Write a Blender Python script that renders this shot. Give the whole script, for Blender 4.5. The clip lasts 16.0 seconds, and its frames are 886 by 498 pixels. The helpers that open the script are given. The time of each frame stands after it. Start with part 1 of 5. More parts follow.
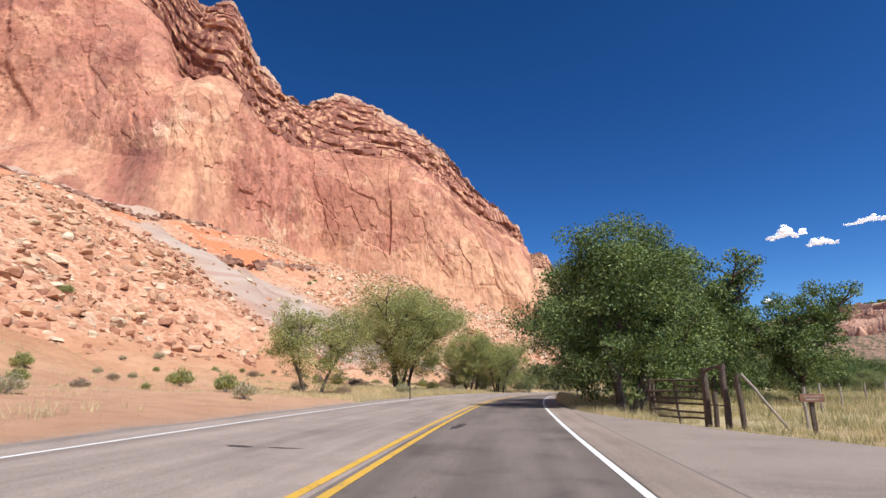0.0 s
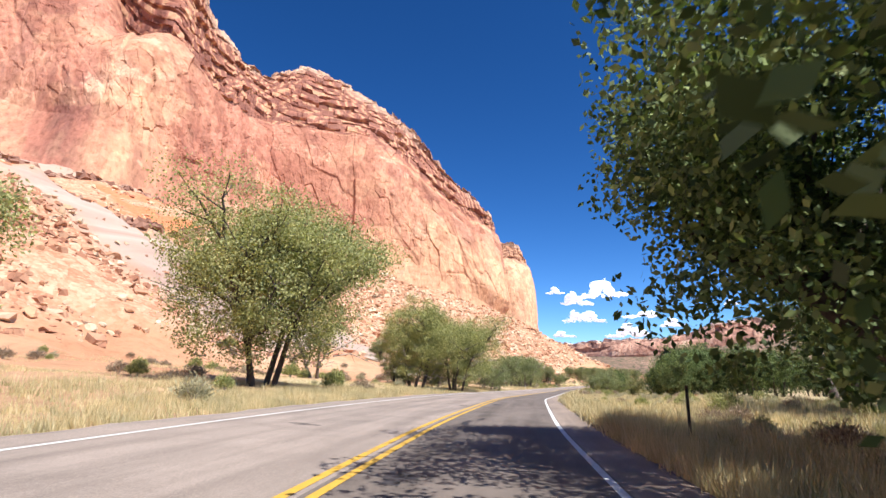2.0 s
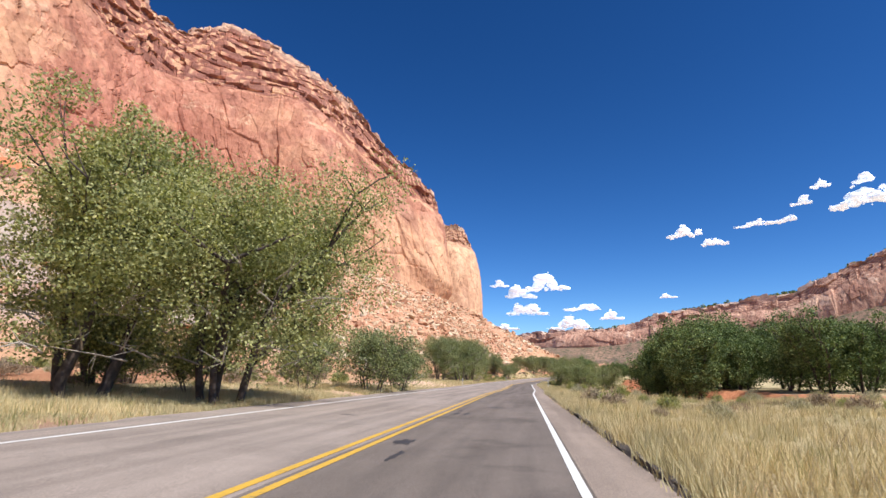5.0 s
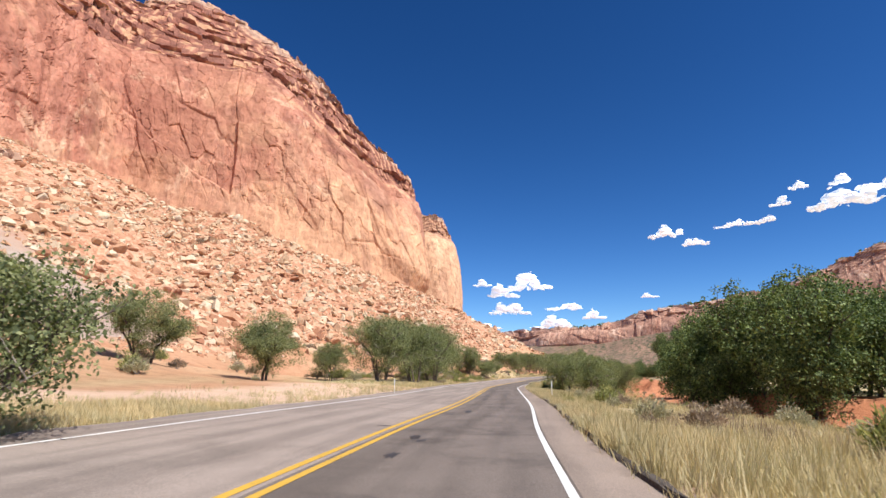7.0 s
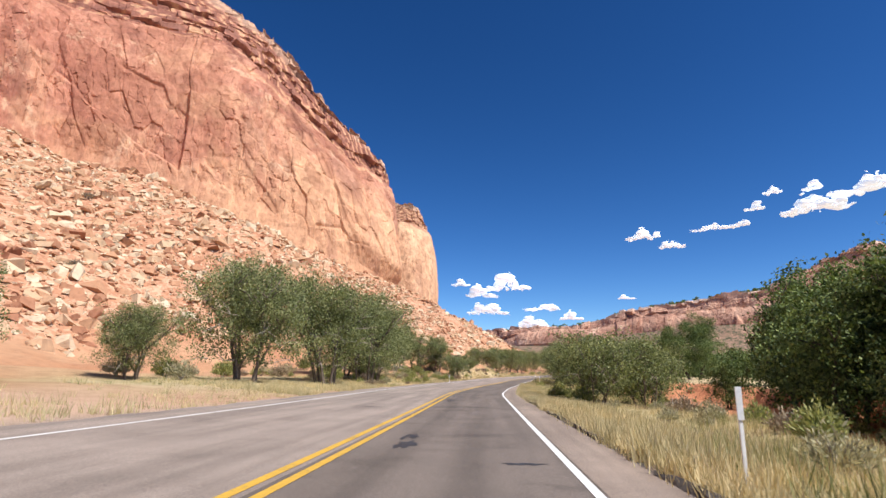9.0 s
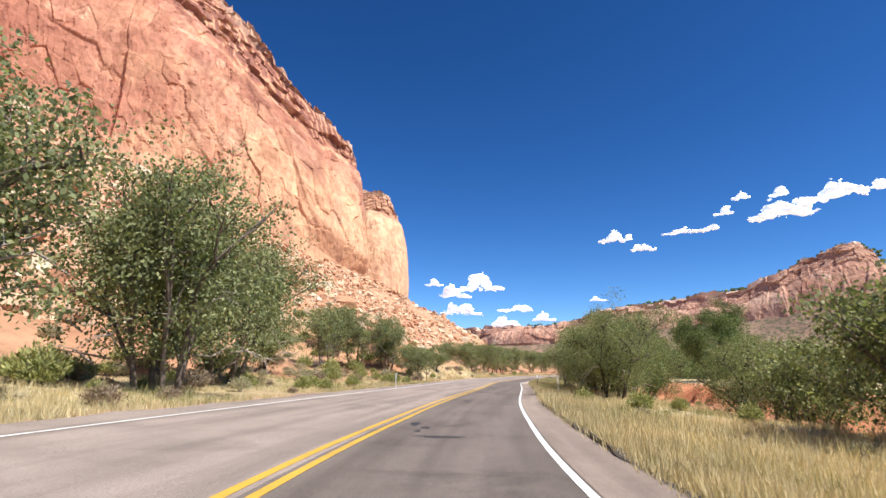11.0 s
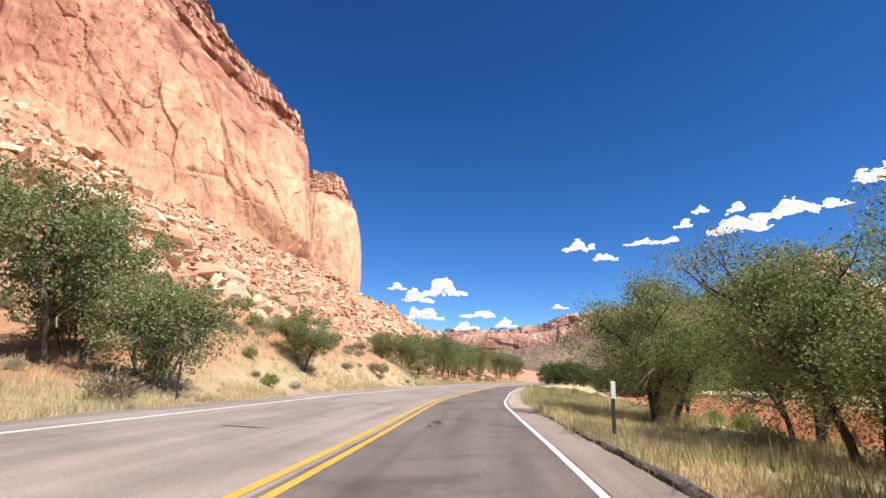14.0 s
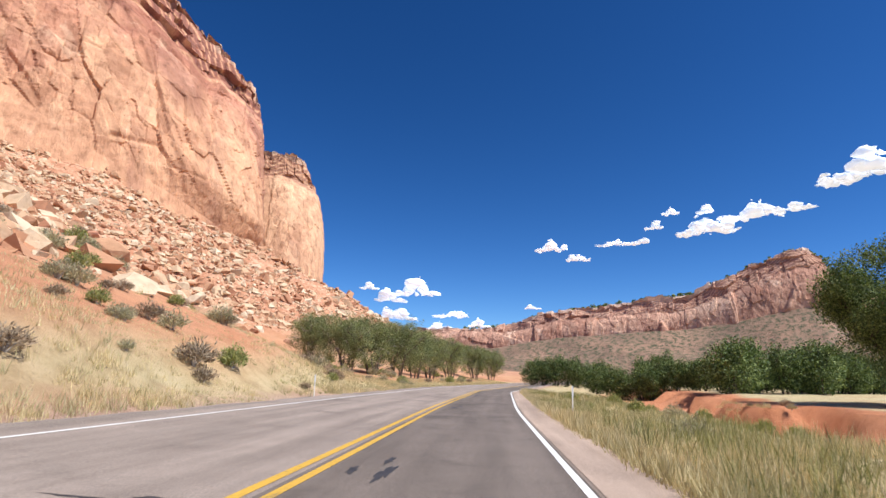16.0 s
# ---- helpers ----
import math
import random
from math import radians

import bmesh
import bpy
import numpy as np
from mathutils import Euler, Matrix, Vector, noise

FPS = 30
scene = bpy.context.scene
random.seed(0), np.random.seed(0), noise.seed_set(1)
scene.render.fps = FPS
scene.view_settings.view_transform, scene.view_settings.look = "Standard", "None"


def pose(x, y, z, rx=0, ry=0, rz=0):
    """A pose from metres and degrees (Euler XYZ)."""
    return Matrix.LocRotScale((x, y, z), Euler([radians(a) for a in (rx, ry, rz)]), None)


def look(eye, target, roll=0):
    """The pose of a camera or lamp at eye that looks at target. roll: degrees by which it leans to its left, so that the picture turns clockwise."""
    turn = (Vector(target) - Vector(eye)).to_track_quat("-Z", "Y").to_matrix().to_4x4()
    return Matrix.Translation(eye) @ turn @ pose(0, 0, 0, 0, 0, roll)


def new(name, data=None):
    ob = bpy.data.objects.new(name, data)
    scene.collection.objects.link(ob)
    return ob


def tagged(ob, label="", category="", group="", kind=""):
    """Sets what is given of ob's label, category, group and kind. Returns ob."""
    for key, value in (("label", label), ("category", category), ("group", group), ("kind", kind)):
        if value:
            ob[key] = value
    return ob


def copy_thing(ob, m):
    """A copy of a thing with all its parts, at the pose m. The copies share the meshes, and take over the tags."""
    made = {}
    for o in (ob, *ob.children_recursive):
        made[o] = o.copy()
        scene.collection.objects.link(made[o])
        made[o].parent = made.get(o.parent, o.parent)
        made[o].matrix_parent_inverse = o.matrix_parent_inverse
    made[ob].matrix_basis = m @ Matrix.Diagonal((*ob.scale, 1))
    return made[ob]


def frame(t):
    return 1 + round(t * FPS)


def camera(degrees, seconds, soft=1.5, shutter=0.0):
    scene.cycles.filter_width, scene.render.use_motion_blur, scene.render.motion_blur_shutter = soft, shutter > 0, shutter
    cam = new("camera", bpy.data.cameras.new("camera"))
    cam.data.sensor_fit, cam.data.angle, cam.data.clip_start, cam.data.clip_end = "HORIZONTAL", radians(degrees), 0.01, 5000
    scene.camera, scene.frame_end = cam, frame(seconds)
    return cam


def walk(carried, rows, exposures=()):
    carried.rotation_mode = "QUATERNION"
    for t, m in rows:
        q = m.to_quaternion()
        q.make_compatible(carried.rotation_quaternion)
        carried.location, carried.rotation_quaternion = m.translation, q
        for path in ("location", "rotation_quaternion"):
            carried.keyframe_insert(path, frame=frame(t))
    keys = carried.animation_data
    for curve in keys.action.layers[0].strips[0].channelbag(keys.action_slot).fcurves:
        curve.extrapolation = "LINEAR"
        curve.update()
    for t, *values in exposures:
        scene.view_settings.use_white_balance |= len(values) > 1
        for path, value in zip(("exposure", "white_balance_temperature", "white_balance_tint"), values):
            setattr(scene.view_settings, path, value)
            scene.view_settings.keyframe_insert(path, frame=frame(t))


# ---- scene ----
cam = camera(78.34, 16.0, soft=1.5, shutter=0.05)
# seconds, eye, then yaw, pitch and roll in degrees
PATH = [
    (0.0, 0.002, 0.001, 1.108, -0.080, 13.753, -0.620),
    (0.5, 0.838, 7.256, 1.115, -0.552, 13.685, -0.230),
    (1.0, 1.705, 14.519, 1.126, -1.341, 13.574, 0.326),
    (1.5, 2.719, 21.774, 1.129, -2.250, 13.440, 0.523),
    (2.0, 3.862, 29.038, 1.105, -3.229, 13.072, 0.496),
    (2.5, 5.171, 36.319, 1.038, -4.391, 12.876, 0.554),
    (3.0, 6.667, 43.612, 0.972, -5.416, 12.736, 0.211),
    (3.5, 8.305, 50.902, 0.869, -6.436, 12.630, 0.024),
    (4.0, 10.034, 58.176, 0.768, -7.348, 12.535, 0.101),
    (4.5, 11.867, 65.420, 0.628, -8.261, 12.432, 0.109),
    (5.0, 13.798, 72.632, 0.482, -9.023, 12.405, -0.024),
    (7.5, 25.615, 110.827, -0.172, -11.254, 12.366, -0.131),
    (8.0, 27.768, 117.951, -0.320, -11.752, 12.341, -0.032),
    (8.5, 30.181, 125.018, -0.486, -12.390, 12.335, 0.139),
    (9.0, 32.303, 132.083, -0.658, -13.086, 12.364, 0.256),
    (11.5, 44.005, 168.948, -1.194, -16.480, 12.507, 0.612),
    (12.0, 46.722, 175.802, -1.284, -17.031, 12.607, 0.733),
    (12.5, 49.500, 182.582, -1.362, -17.604, 12.688, 0.861),
    (13.0, 52.338, 189.285, -1.425, -18.369, 12.774, 1.116),
    (13.5, 55.154, 195.882, -1.478, -18.976, 12.902, 1.340),
    (14.0, 58.081, 202.362, -1.519, -19.663, 13.054, 1.502),
    (14.5, 60.831, 208.827, -1.547, -20.364, 13.146, 1.535),
    (15.0, 63.611, 215.287, -1.582, -21.157, 13.187, 1.441),
    (15.5, 66.554, 221.747, -1.587, -21.787, 13.159, 1.200),
    (16.0, 69.572, 228.249, -1.643, -22.512, 13.166, 1.325),
]
# seconds, stops, kelvin, tint
EXPOSURES = [(0.0, 0.36, 6100, 11), (1.0, 0.40, 6100, 11), (2.0, 0.8, 6100, 11), (2.5, 0.85, 6100, 11), (3.0, 0.7, 6100, 11), (4.0, 0.45, 6100, 11), (5.0, 0.46, 6100, 11), (7.5, 0.45, 6280, 11), (9.0, 0.42, 6280, 11), (11.5, 0.7, 6280, 11), (12.5, 0.58, 6280, 11), (13.0, 0.62, 6280, 11), (14.0, 0.66, 6280, 11), (15.0, 0.46, 6100, 11), (16.0, 0.42, 6100, 11)]
walk(cam, [(t, pose(x, y, z, 90 + pitch, 0, yaw) @ pose(0, 0, 0, 0, 0, roll)) for t, x, y, z, yaw, pitch, roll in PATH], EXPOSURES)

# ---- light ----
SUN_AZIMUTH, SUN_HEIGHT = 138.0, 55.0   # degrees, clockwise from +y, and above the horizon
sun = new("sun", bpy.data.lights.new("sun", "SUN"))
sun.data.energy, sun.data.angle, sun.data.color = 5.0, radians(0.5), (1.0, 0.94, 0.85)
sun_way = Vector((math.sin(radians(SUN_AZIMUTH)) * math.cos(radians(SUN_HEIGHT)), math.cos(radians(SUN_AZIMUTH)) * math.cos(radians(SUN_HEIGHT)), math.sin(radians(SUN_HEIGHT))))
sun.matrix_world = look(sun_way * 100, (0, 0, 0))
world = bpy.data.worlds.new("sky")
scene.world = world
world.use_nodes = True
wt = world.node_tree
sky = wt.nodes.new("ShaderNodeTexSky")
sky.sky_type, sky.sun_disc = "NISHITA", False
sky.sun_elevation, sky.sun_rotation = radians(SUN_HEIGHT), radians(SUN_AZIMUTH)
sky.altitude, sky.air_density, sky.dust_density, sky.ozone_density = 2200, 0.9, 0.8, 3.0
deep = wt.nodes.new("ShaderNodeGamma")
deep.inputs["Gamma"].default_value = 1.3
tone = wt.nodes.new("ShaderNodeHueSaturation")
tone.inputs["Saturation"].default_value = 1.16
tone.inputs["Hue"].default_value = 0.502
wt.links.new(sky.outputs[0], deep.inputs["Color"])
wt.links.new(deep.outputs[0], tone.inputs["Color"])
wt.links.new(tone.outputs[0], wt.nodes["Background"].inputs[0])
wt.nodes["Background"].inputs[1].default_value = 0.06


# ---- noise on arrays ----
def lattice(ix, iy, iz, seed):
    h = (ix * 374761393 + iy * 668265263 + iz * 2147483647 + seed * 974634777) & 0xFFFFFFFF
    h = ((h ^ (h >> 13)) * 1274126177) & 0xFFFFFFFF
    return ((h ^ (h >> 16)) & 0xFFFF) / 65535.0


def value_noise(x, y, z=0.0, seed=0):
    x, y, z = np.broadcast_arrays(np.asarray(x, float), np.asarray(y, float), np.asarray(z, float))
    ix, iy, iz = (np.floor(a).astype(np.int64) for a in (x, y, z))
    fx, fy, fz = x - ix, y - iy, z - iz
    fx, fy, fz = (f * f * (3 - 2 * f) for f in (fx, fy, fz))
    out = 0
    for a in (0, 1):
        for b in (0, 1):
            for c in (0, 1):
                w = (fx if a else 1 - fx) * (fy if b else 1 - fy) * (fz if c else 1 - fz)
                out = out + w * lattice(ix + a, iy + b, iz + c, seed)
    return out * 2 - 1


def fbm(x, y, z=0.0, seed=0, octaves=4):
    out, amp = 0, 1.0
    for o in range(octaves):
        out = out + amp * value_noise(np.asarray(x) * 2 ** o, np.asarray(y) * 2 ** o, np.asarray(z) * 2 ** o, seed + o * 17)
        amp *= 0.5
    return out


def smooth(a, lo, hi):
    t = np.clip((np.asarray(a, float) - lo) / (hi - lo), 0, 1)
    return t * t * (3 - 2 * t)


# ---- materials ----
def material(name):
    m = bpy.data.materials.new(name)
    m.use_nodes = True
    return m, m.node_tree.nodes, m.node_tree.links, m.node_tree.nodes["Principled BSDF"]


def N(nodes, kind, **values):
    n = nodes.new(kind)
    for k, v in values.items():
        n.inputs[k].default_value = v
    return n


def coords(nodes, links, scale=(1, 1, 1), kind="Object"):
    c = nodes.new("ShaderNodeTexCoord")
    mp = nodes.new("ShaderNodeMapping")
    mp.inputs["Scale"].default_value = scale
    links.new(c.outputs[kind], mp.inputs["Vector"])
    return mp.outputs["Vector"]


def noise_tex(nodes, links, vec, scale, detail=6.0, rough=0.6, warp=0.0):
    n = N(nodes, "ShaderNodeTexNoise", Scale=scale, Detail=detail, Roughness=rough, Distortion=warp)
    links.new(vec, n.inputs["Vector"])
    return n.outputs["Fac"]


def cells(nodes, links, vec, scale=1.0, jitter=1.0):
    v = N(nodes, "ShaderNodeTexVoronoi", Scale=scale, Randomness=jitter)
    links.new(vec, v.inputs["Vector"])
    return v.outputs["Color"]


def ramp(nodes, links, fac, stops):
    r = nodes.new("ShaderNodeValToRGB")
    els = r.color_ramp.elements
    while len(els) < len(stops):
        els.new(0.5)
    for e, (p, c) in zip(els, stops):
        e.position, e.color = p, (*c, 1) if len(c) == 3 else c
    links.new(fac, r.inputs["Fac"])
    return r.outputs["Color"]


def mix(nodes, links, fac, a, b, how="MIX"):
    m = nodes.new("ShaderNodeMix")
    m.data_type, m.blend_type = "RGBA", how
    for sock, v in ((m.inputs["Factor"], fac), (m.inputs["A"], a), (m.inputs["B"], b)):
        if hasattr(v, "links"):
            links.new(v, sock)
        elif isinstance(v, tuple):
            sock.default_value = (*v, 1) if len(v) == 3 else v
        else:
            sock.default_value = v
    return m.outputs["Result"]


def maths(nodes, links, op, a, b=0.0, clamp=False):
    m = nodes.new("ShaderNodeMath")
    m.operation, m.use_clamp = op, clamp
    for sock, v in zip(m.inputs, (a, b)):
        if hasattr(v, "links"):
            links.new(v, sock)
        else:
            sock.default_value = v
    return m.outputs[0]


def bump(nodes, links, bsdf, height, strength, distance):
    b = N(nodes, "ShaderNodeBump", Strength=strength, Distance=distance)
    links.new(height, b.inputs["Height"])
    links.new(b.outputs["Normal"], bsdf.inputs["Normal"])


def attribute(nodes, name):
    a = nodes.new("ShaderNodeAttribute")
    a.attribute_name = name
    return a.outputs["Fac"]


def cliff_material(name, red, peach, dark, pale):
    m, nd, lk, bs = material(name)
    v = attribute(nd, "strata")        # 0 at the foot, 1 at the shoulder, 2 at the rim
    u = attribute(nd, "along")
    pos = coords(nd, lk)
    big = noise_tex(nd, lk, pos, 0.012, 4, 0.55, 0.6)
    streak = noise_tex(nd, lk, coords(nd, lk, (0.09, 0.09, 0.008)), 1.0, 6, 0.62, 0.4)
    fine = noise_tex(nd, lk, coords(nd, lk, (0.35, 0.35, 0.22)), 1.0, 8, 0.65)
    layers = nd.new("ShaderNodeTexWave")
    layers.wave_type, layers.bands_direction = "BANDS", "Z"
    layers.inputs["Scale"].default_value, layers.inputs["Distortion"].default_value = 0.8, 3.5
    layers.inputs["Detail"].default_value, layers.inputs["Detail Scale"].default_value = 4.0, 1.2
    mp = nd.new("ShaderNodeCombineXYZ")
    lk.new(maths(nd, lk, "MULTIPLY", u, 2.0), mp.inputs["X"])
    lk.new(maths(nd, lk, "MULTIPLY", v, 5.2), mp.inputs["Z"])
    lk.new(mp.outputs[0], layers.inputs["Vector"])
    body = ramp(nd, lk, maths(nd, lk, "ADD", maths(nd, lk, "MULTIPLY", big, 0.7), maths(nd, lk, "MULTIPLY", streak, 0.3)),
                [(0.34, dark), (0.44, red), (0.58, tuple(0.75 * a + 0.25 * b for a, b in zip(red, peach))), (0.68, tuple(0.4 * a + 0.6 * b for a, b in zip(red, peach)))])
    # the lower wall is paler towards the east end
    low = maths(nd, lk, "SUBTRACT", maths(nd, lk, "MULTIPLY", attribute(nd, "pale"), 1.0), maths(nd, lk, "MULTIPLY", maths(nd, lk, "SUBTRACT", streak, 0.5), 1.6), True)
    low = maths(nd, lk, "MULTIPLY", low, 0.85)
    body = mix(nd, lk, low, body, peach)
    # desert varnish in dark runs, and fresh pale scars
    runs = noise_tex(nd, lk, coords(nd, lk, (0.045, 0.045, 0.006)), 1.0, 5, 0.6, 0.15)
    body = mix(nd, lk, ramp(nd, lk, runs, [(0.54, (0, 0, 0)), (0.64, (0.5, 0.5, 0.5))]), body, dark)
    scars = noise_tex(nd, lk, coords(nd, lk, (0.03, 0.03, 0.02)), 1.0, 6, 0.68, 0.3)
    body = mix(nd, lk, ramp(nd, lk, scars, [(0.60, (0, 0, 0)), (0.64, (0.6, 0.6, 0.6))]), body, tuple(0.6 * a + 0.4 * b for a, b in zip(peach, pale)))
    ledge = ramp(nd, lk, layers.outputs["Color"], [(0.2, dark), (0.45, tuple(0.5 * a + 0.5 * b for a, b in zip(red, dark))), (0.8, red), (0.97, peach)])
    upper = nd.new("ShaderNodeMapRange")
    upper.interpolation_type = "SMOOTHSTEP"
    upper.inputs["From Min"].default_value, upper.inputs["From Max"].default_value = 0.92, 1.06
    lk.new(maths(nd, lk, "ADD", v, maths(nd, lk, "MULTIPLY", maths(nd, lk, "SUBTRACT", big, 0.5), 0.5)), upper.inputs["Value"])
    col = mix(nd, lk, maths(nd, lk, "MULTIPLY", upper.outputs[0], 0.88), body, ledge)
    rim = nd.new("ShaderNodeMapRange")
    rim.inputs["From Min"].default_value, rim.inputs["From Max"].default_value = 1.88, 2.0
    lk.new(v, rim.inputs["Value"])
    col = mix(nd, lk, maths(nd, lk, "MULTIPLY", rim.outputs[0], 0.55), col, pale)
    col = mix(nd, lk, 0.8, col, ramp(nd, lk, fine, [(0.32, (0.55, 0.50, 0.48)), (0.44, (0.92, 0.90, 0.88)), (0.56, (1.04, 1.04, 1.04)), (0.68, (1.28, 1.26, 1.2))]), "MULTIPLY")
    chips = cells(nd, lk, coords(nd, lk, (0.22, 0.22, 0.10)))
    shelves = cells(nd, lk, coords(nd, lk, (0.09, 0.09, 0.42)))
    face = mix(nd, lk, upper.outputs[0], chips, mix(nd, lk, 0.6, chips, shelves))
    col = mix(nd, lk, 0.4, col, ramp(nd, lk, face, [(0.2, (0.74, 0.70, 0.68)), (0.5, (1, 1, 1)), (0.8, (1.18, 1.18, 1.16))]), "MULTIPLY")
    col = mix(nd, lk, 0.75, col, ramp(nd, lk, attribute(nd, "slab"), [(0.1, (0.72, 0.66, 0.66)), (0.5, (1, 1, 1)), (0.9, (1.14, 1.22, 1.24))]), "MULTIPLY")
    lk.new(col, bs.inputs["Base Color"])
    bs.inputs["Roughness"].default_value = 0.92
    bs.inputs["Specular IOR Level"].default_value = 0.15
    flags = noise_tex(nd, lk, coords(nd, lk, (0.10, 0.10, 0.55)), 1.0, 7, 0.6)
    h = mix(nd, lk, upper.outputs[0], mix(nd, lk, 0.45, fine, streak), mix(nd, lk, 0.5, fine, flags))
    bump(nd, lk, bs, mix(nd, lk, 0.35, h, face), 1.0, 2.6)
    return m


RED, PEACH, DARK, PALE = (0.42, 0.18, 0.122), (0.62, 0.358, 0.212), (0.245, 0.106, 0.080), (0.70, 0.52, 0.38)
M_CLIFF = cliff_material("red_sandstone", RED, PEACH, DARK, PALE)
M_BUTTE = cliff_material("peach_sandstone", (0.52, 0.27, 0.165), (0.62, 0.385, 0.24), (0.33, 0.165, 0.115), (0.74, 0.59, 0.45))
M_MESA = cliff_material("far_sandstone", (0.50, 0.27, 0.19), (0.64, 0.43, 0.31), (0.37, 0.21, 0.155), (0.78, 0.64, 0.52))


def ground_material():
    m, nd, lk, bs = material("desert_ground")
    pos = coords(nd, lk)
    a = noise_tex(nd, lk, pos, 0.05, 6, 0.6, 0.3)
    b = noise_tex(nd, lk, pos, 0.9, 8, 0.7)
    c = noise_tex(nd, lk, pos, 9.0, 6, 0.7)
    sand = ramp(nd, lk, a, [(0.3, (0.43, 0.21, 0.115)), (0.5, (0.52, 0.28, 0.16)), (0.7, (0.60, 0.375, 0.235))])
    sand = mix(nd, lk, 0.6, sand, ramp(nd, lk, b, [(0.3, (0.68, 0.62, 0.58)), (0.5, (1, 1, 1)), (0.72, (1.2, 1.16, 1.1))]), "MULTIPLY")
    straw = ramp(nd, lk, b, [(0.3, (0.36, 0.29, 0.155)), (0.5, (0.50, 0.415, 0.235)), (0.7, (0.60, 0.51, 0.31))])
    gf = maths(nd, lk, "ADD", attribute(nd, "grass"), maths(nd, lk, "MULTIPLY", maths(nd, lk, "SUBTRACT", a, 0.5), 1.6), True)
    gf = maths(nd, lk, "MULTIPLY", gf, attribute(nd, "grass"), True)
    col = mix(nd, lk, gf, sand, straw)
    stones, grit = cells(nd, lk, pos, 0.7), cells(nd, lk, pos, 2.1)
    heap = mix(nd, lk, 0.5, stones, grit)
    col = mix(nd, lk, attribute(nd, "talus"), col, ramp(nd, lk, heap, [(0.25, (0.38, 0.175, 0.10)), (0.5, (0.50, 0.265, 0.16)), (0.75, (0.60, 0.39, 0.26))]))
    shale = ramp(nd, lk, noise_tex(nd, lk, coords(nd, lk, (0.03, 0.03, 0.16)), 1.0, 5, 0.55, 0.5), [(0.3, (0.35, 0.215, 0.165)), (0.45, (0.42, 0.31, 0.245)), (0.6, (0.46, 0.37, 0.30)), (0.75, (0.38, 0.22, 0.17))])
    col = mix(nd, lk, attribute(nd, "shale"), col, shale)
    redc = ramp(nd, lk, b, [(0.3, (0.45, 0.15, 0.07)), (0.6, (0.60, 0.23, 0.11))])
    col = mix(nd, lk, attribute(nd, "redbed"), col, redc)
    col = mix(nd, lk, attribute(nd, "fine_sand"), col, ramp(nd, lk, b, [(0.3, (0.66, 0.45, 0.31)), (0.7, (0.75, 0.55, 0.40))]))
    gravel = ramp(nd, lk, c, [(0.3, (0.25, 0.2, 0.17)), (0.5, (0.42, 0.36, 0.31)), (0.7, (0.55, 0.48, 0.42))])
    col = mix(nd, lk, attribute(nd, "gravel"), col, gravel)
    lk.new(col, bs.inputs["Base Color"])
    bs.inputs["Roughness"].default_value = 0.95
    bs.inputs["Specular IOR Level"].default_value = 0.1
    bump(nd, lk, bs, mix(nd, lk, maths(nd, lk, "MULTIPLY", attribute(nd, "talus"), 0.75), mix(nd, lk, 0.5, b, c), heap), 0.9, 0.3)
    return m


M_GROUND = ground_material()


def rock_material(name, tints):
    m, nd, lk, bs = material(name)
    g = nd.new("ShaderNodeNewGeometry")
    pos = coords(nd, lk)
    n = noise_tex(nd, lk, pos, 1.3, 7, 0.65)
    base = ramp(nd, lk, g.outputs["Random Per Island"], tints)
    col = mix(nd, lk, 0.6, base, ramp(nd, lk, n, [(0.3, (0.66, 0.62, 0.6)), (0.5, (1, 1, 1)), (0.7, (1.2, 1.17, 1.12))]), "MULTIPLY")
    lk.new(col, bs.inputs["Base Color"])
    bs.inputs["Roughness"].default_value = 0.93
    bs.inputs["Specular IOR Level"].default_value = 0.15
    bump(nd, lk, bs, n, 0.6, 0.25)
    return m


M_ROCK = rock_material("fallen_sandstone", [(0.0, (0.36, 0.17, 0.10)), (0.35, (0.50, 0.285, 0.165)), (0.7, (0.57, 0.41, 0.265)), (1.0, (0.66, 0.54, 0.385))])


def asphalt_material(name, tone, dark=0.55):
    m, nd, lk, bs = material(name)
    pos = coords(nd, lk)
    speck = noise_tex(nd, lk, pos, 55.0, 4, 0.75)
    blot = noise_tex(nd, lk, pos, 0.55, 6, 0.62, 0.4)
    lane = noise_tex(nd, lk, coords(nd, lk, (1.0, 0.05, 1.0), "UV"), 1.6, 3, 0.5)
    col = ramp(nd, lk, speck, [(0.28, tuple(t * 0.55 for t in tone)), (0.5, tone), (0.72, tuple(min(1, t * 1.65) for t in tone))])
    col = mix(nd, lk, 0.8, col, ramp(nd, lk, blot, [(0.32, (dark, dark, dark)), (0.46, (0.92, 0.92, 0.92)), (0.7, (1.1, 1.1, 1.1))]), "MULTIPLY")
    col = mix(nd, lk, 0.8, col, ramp(nd, lk, lane, [(0.35, (0.72, 0.72, 0.72)), (0.6, (1.12, 1.12, 1.12))]), "MULTIPLY")
    lk.new(col, bs.inputs["Base Color"])
    bs.inputs["Roughness"].default_value = 0.85
    bs.inputs["Specular IOR Level"].default_value = 0.3
    bump(nd, lk, bs, speck, 0.5, 0.01)
    return m


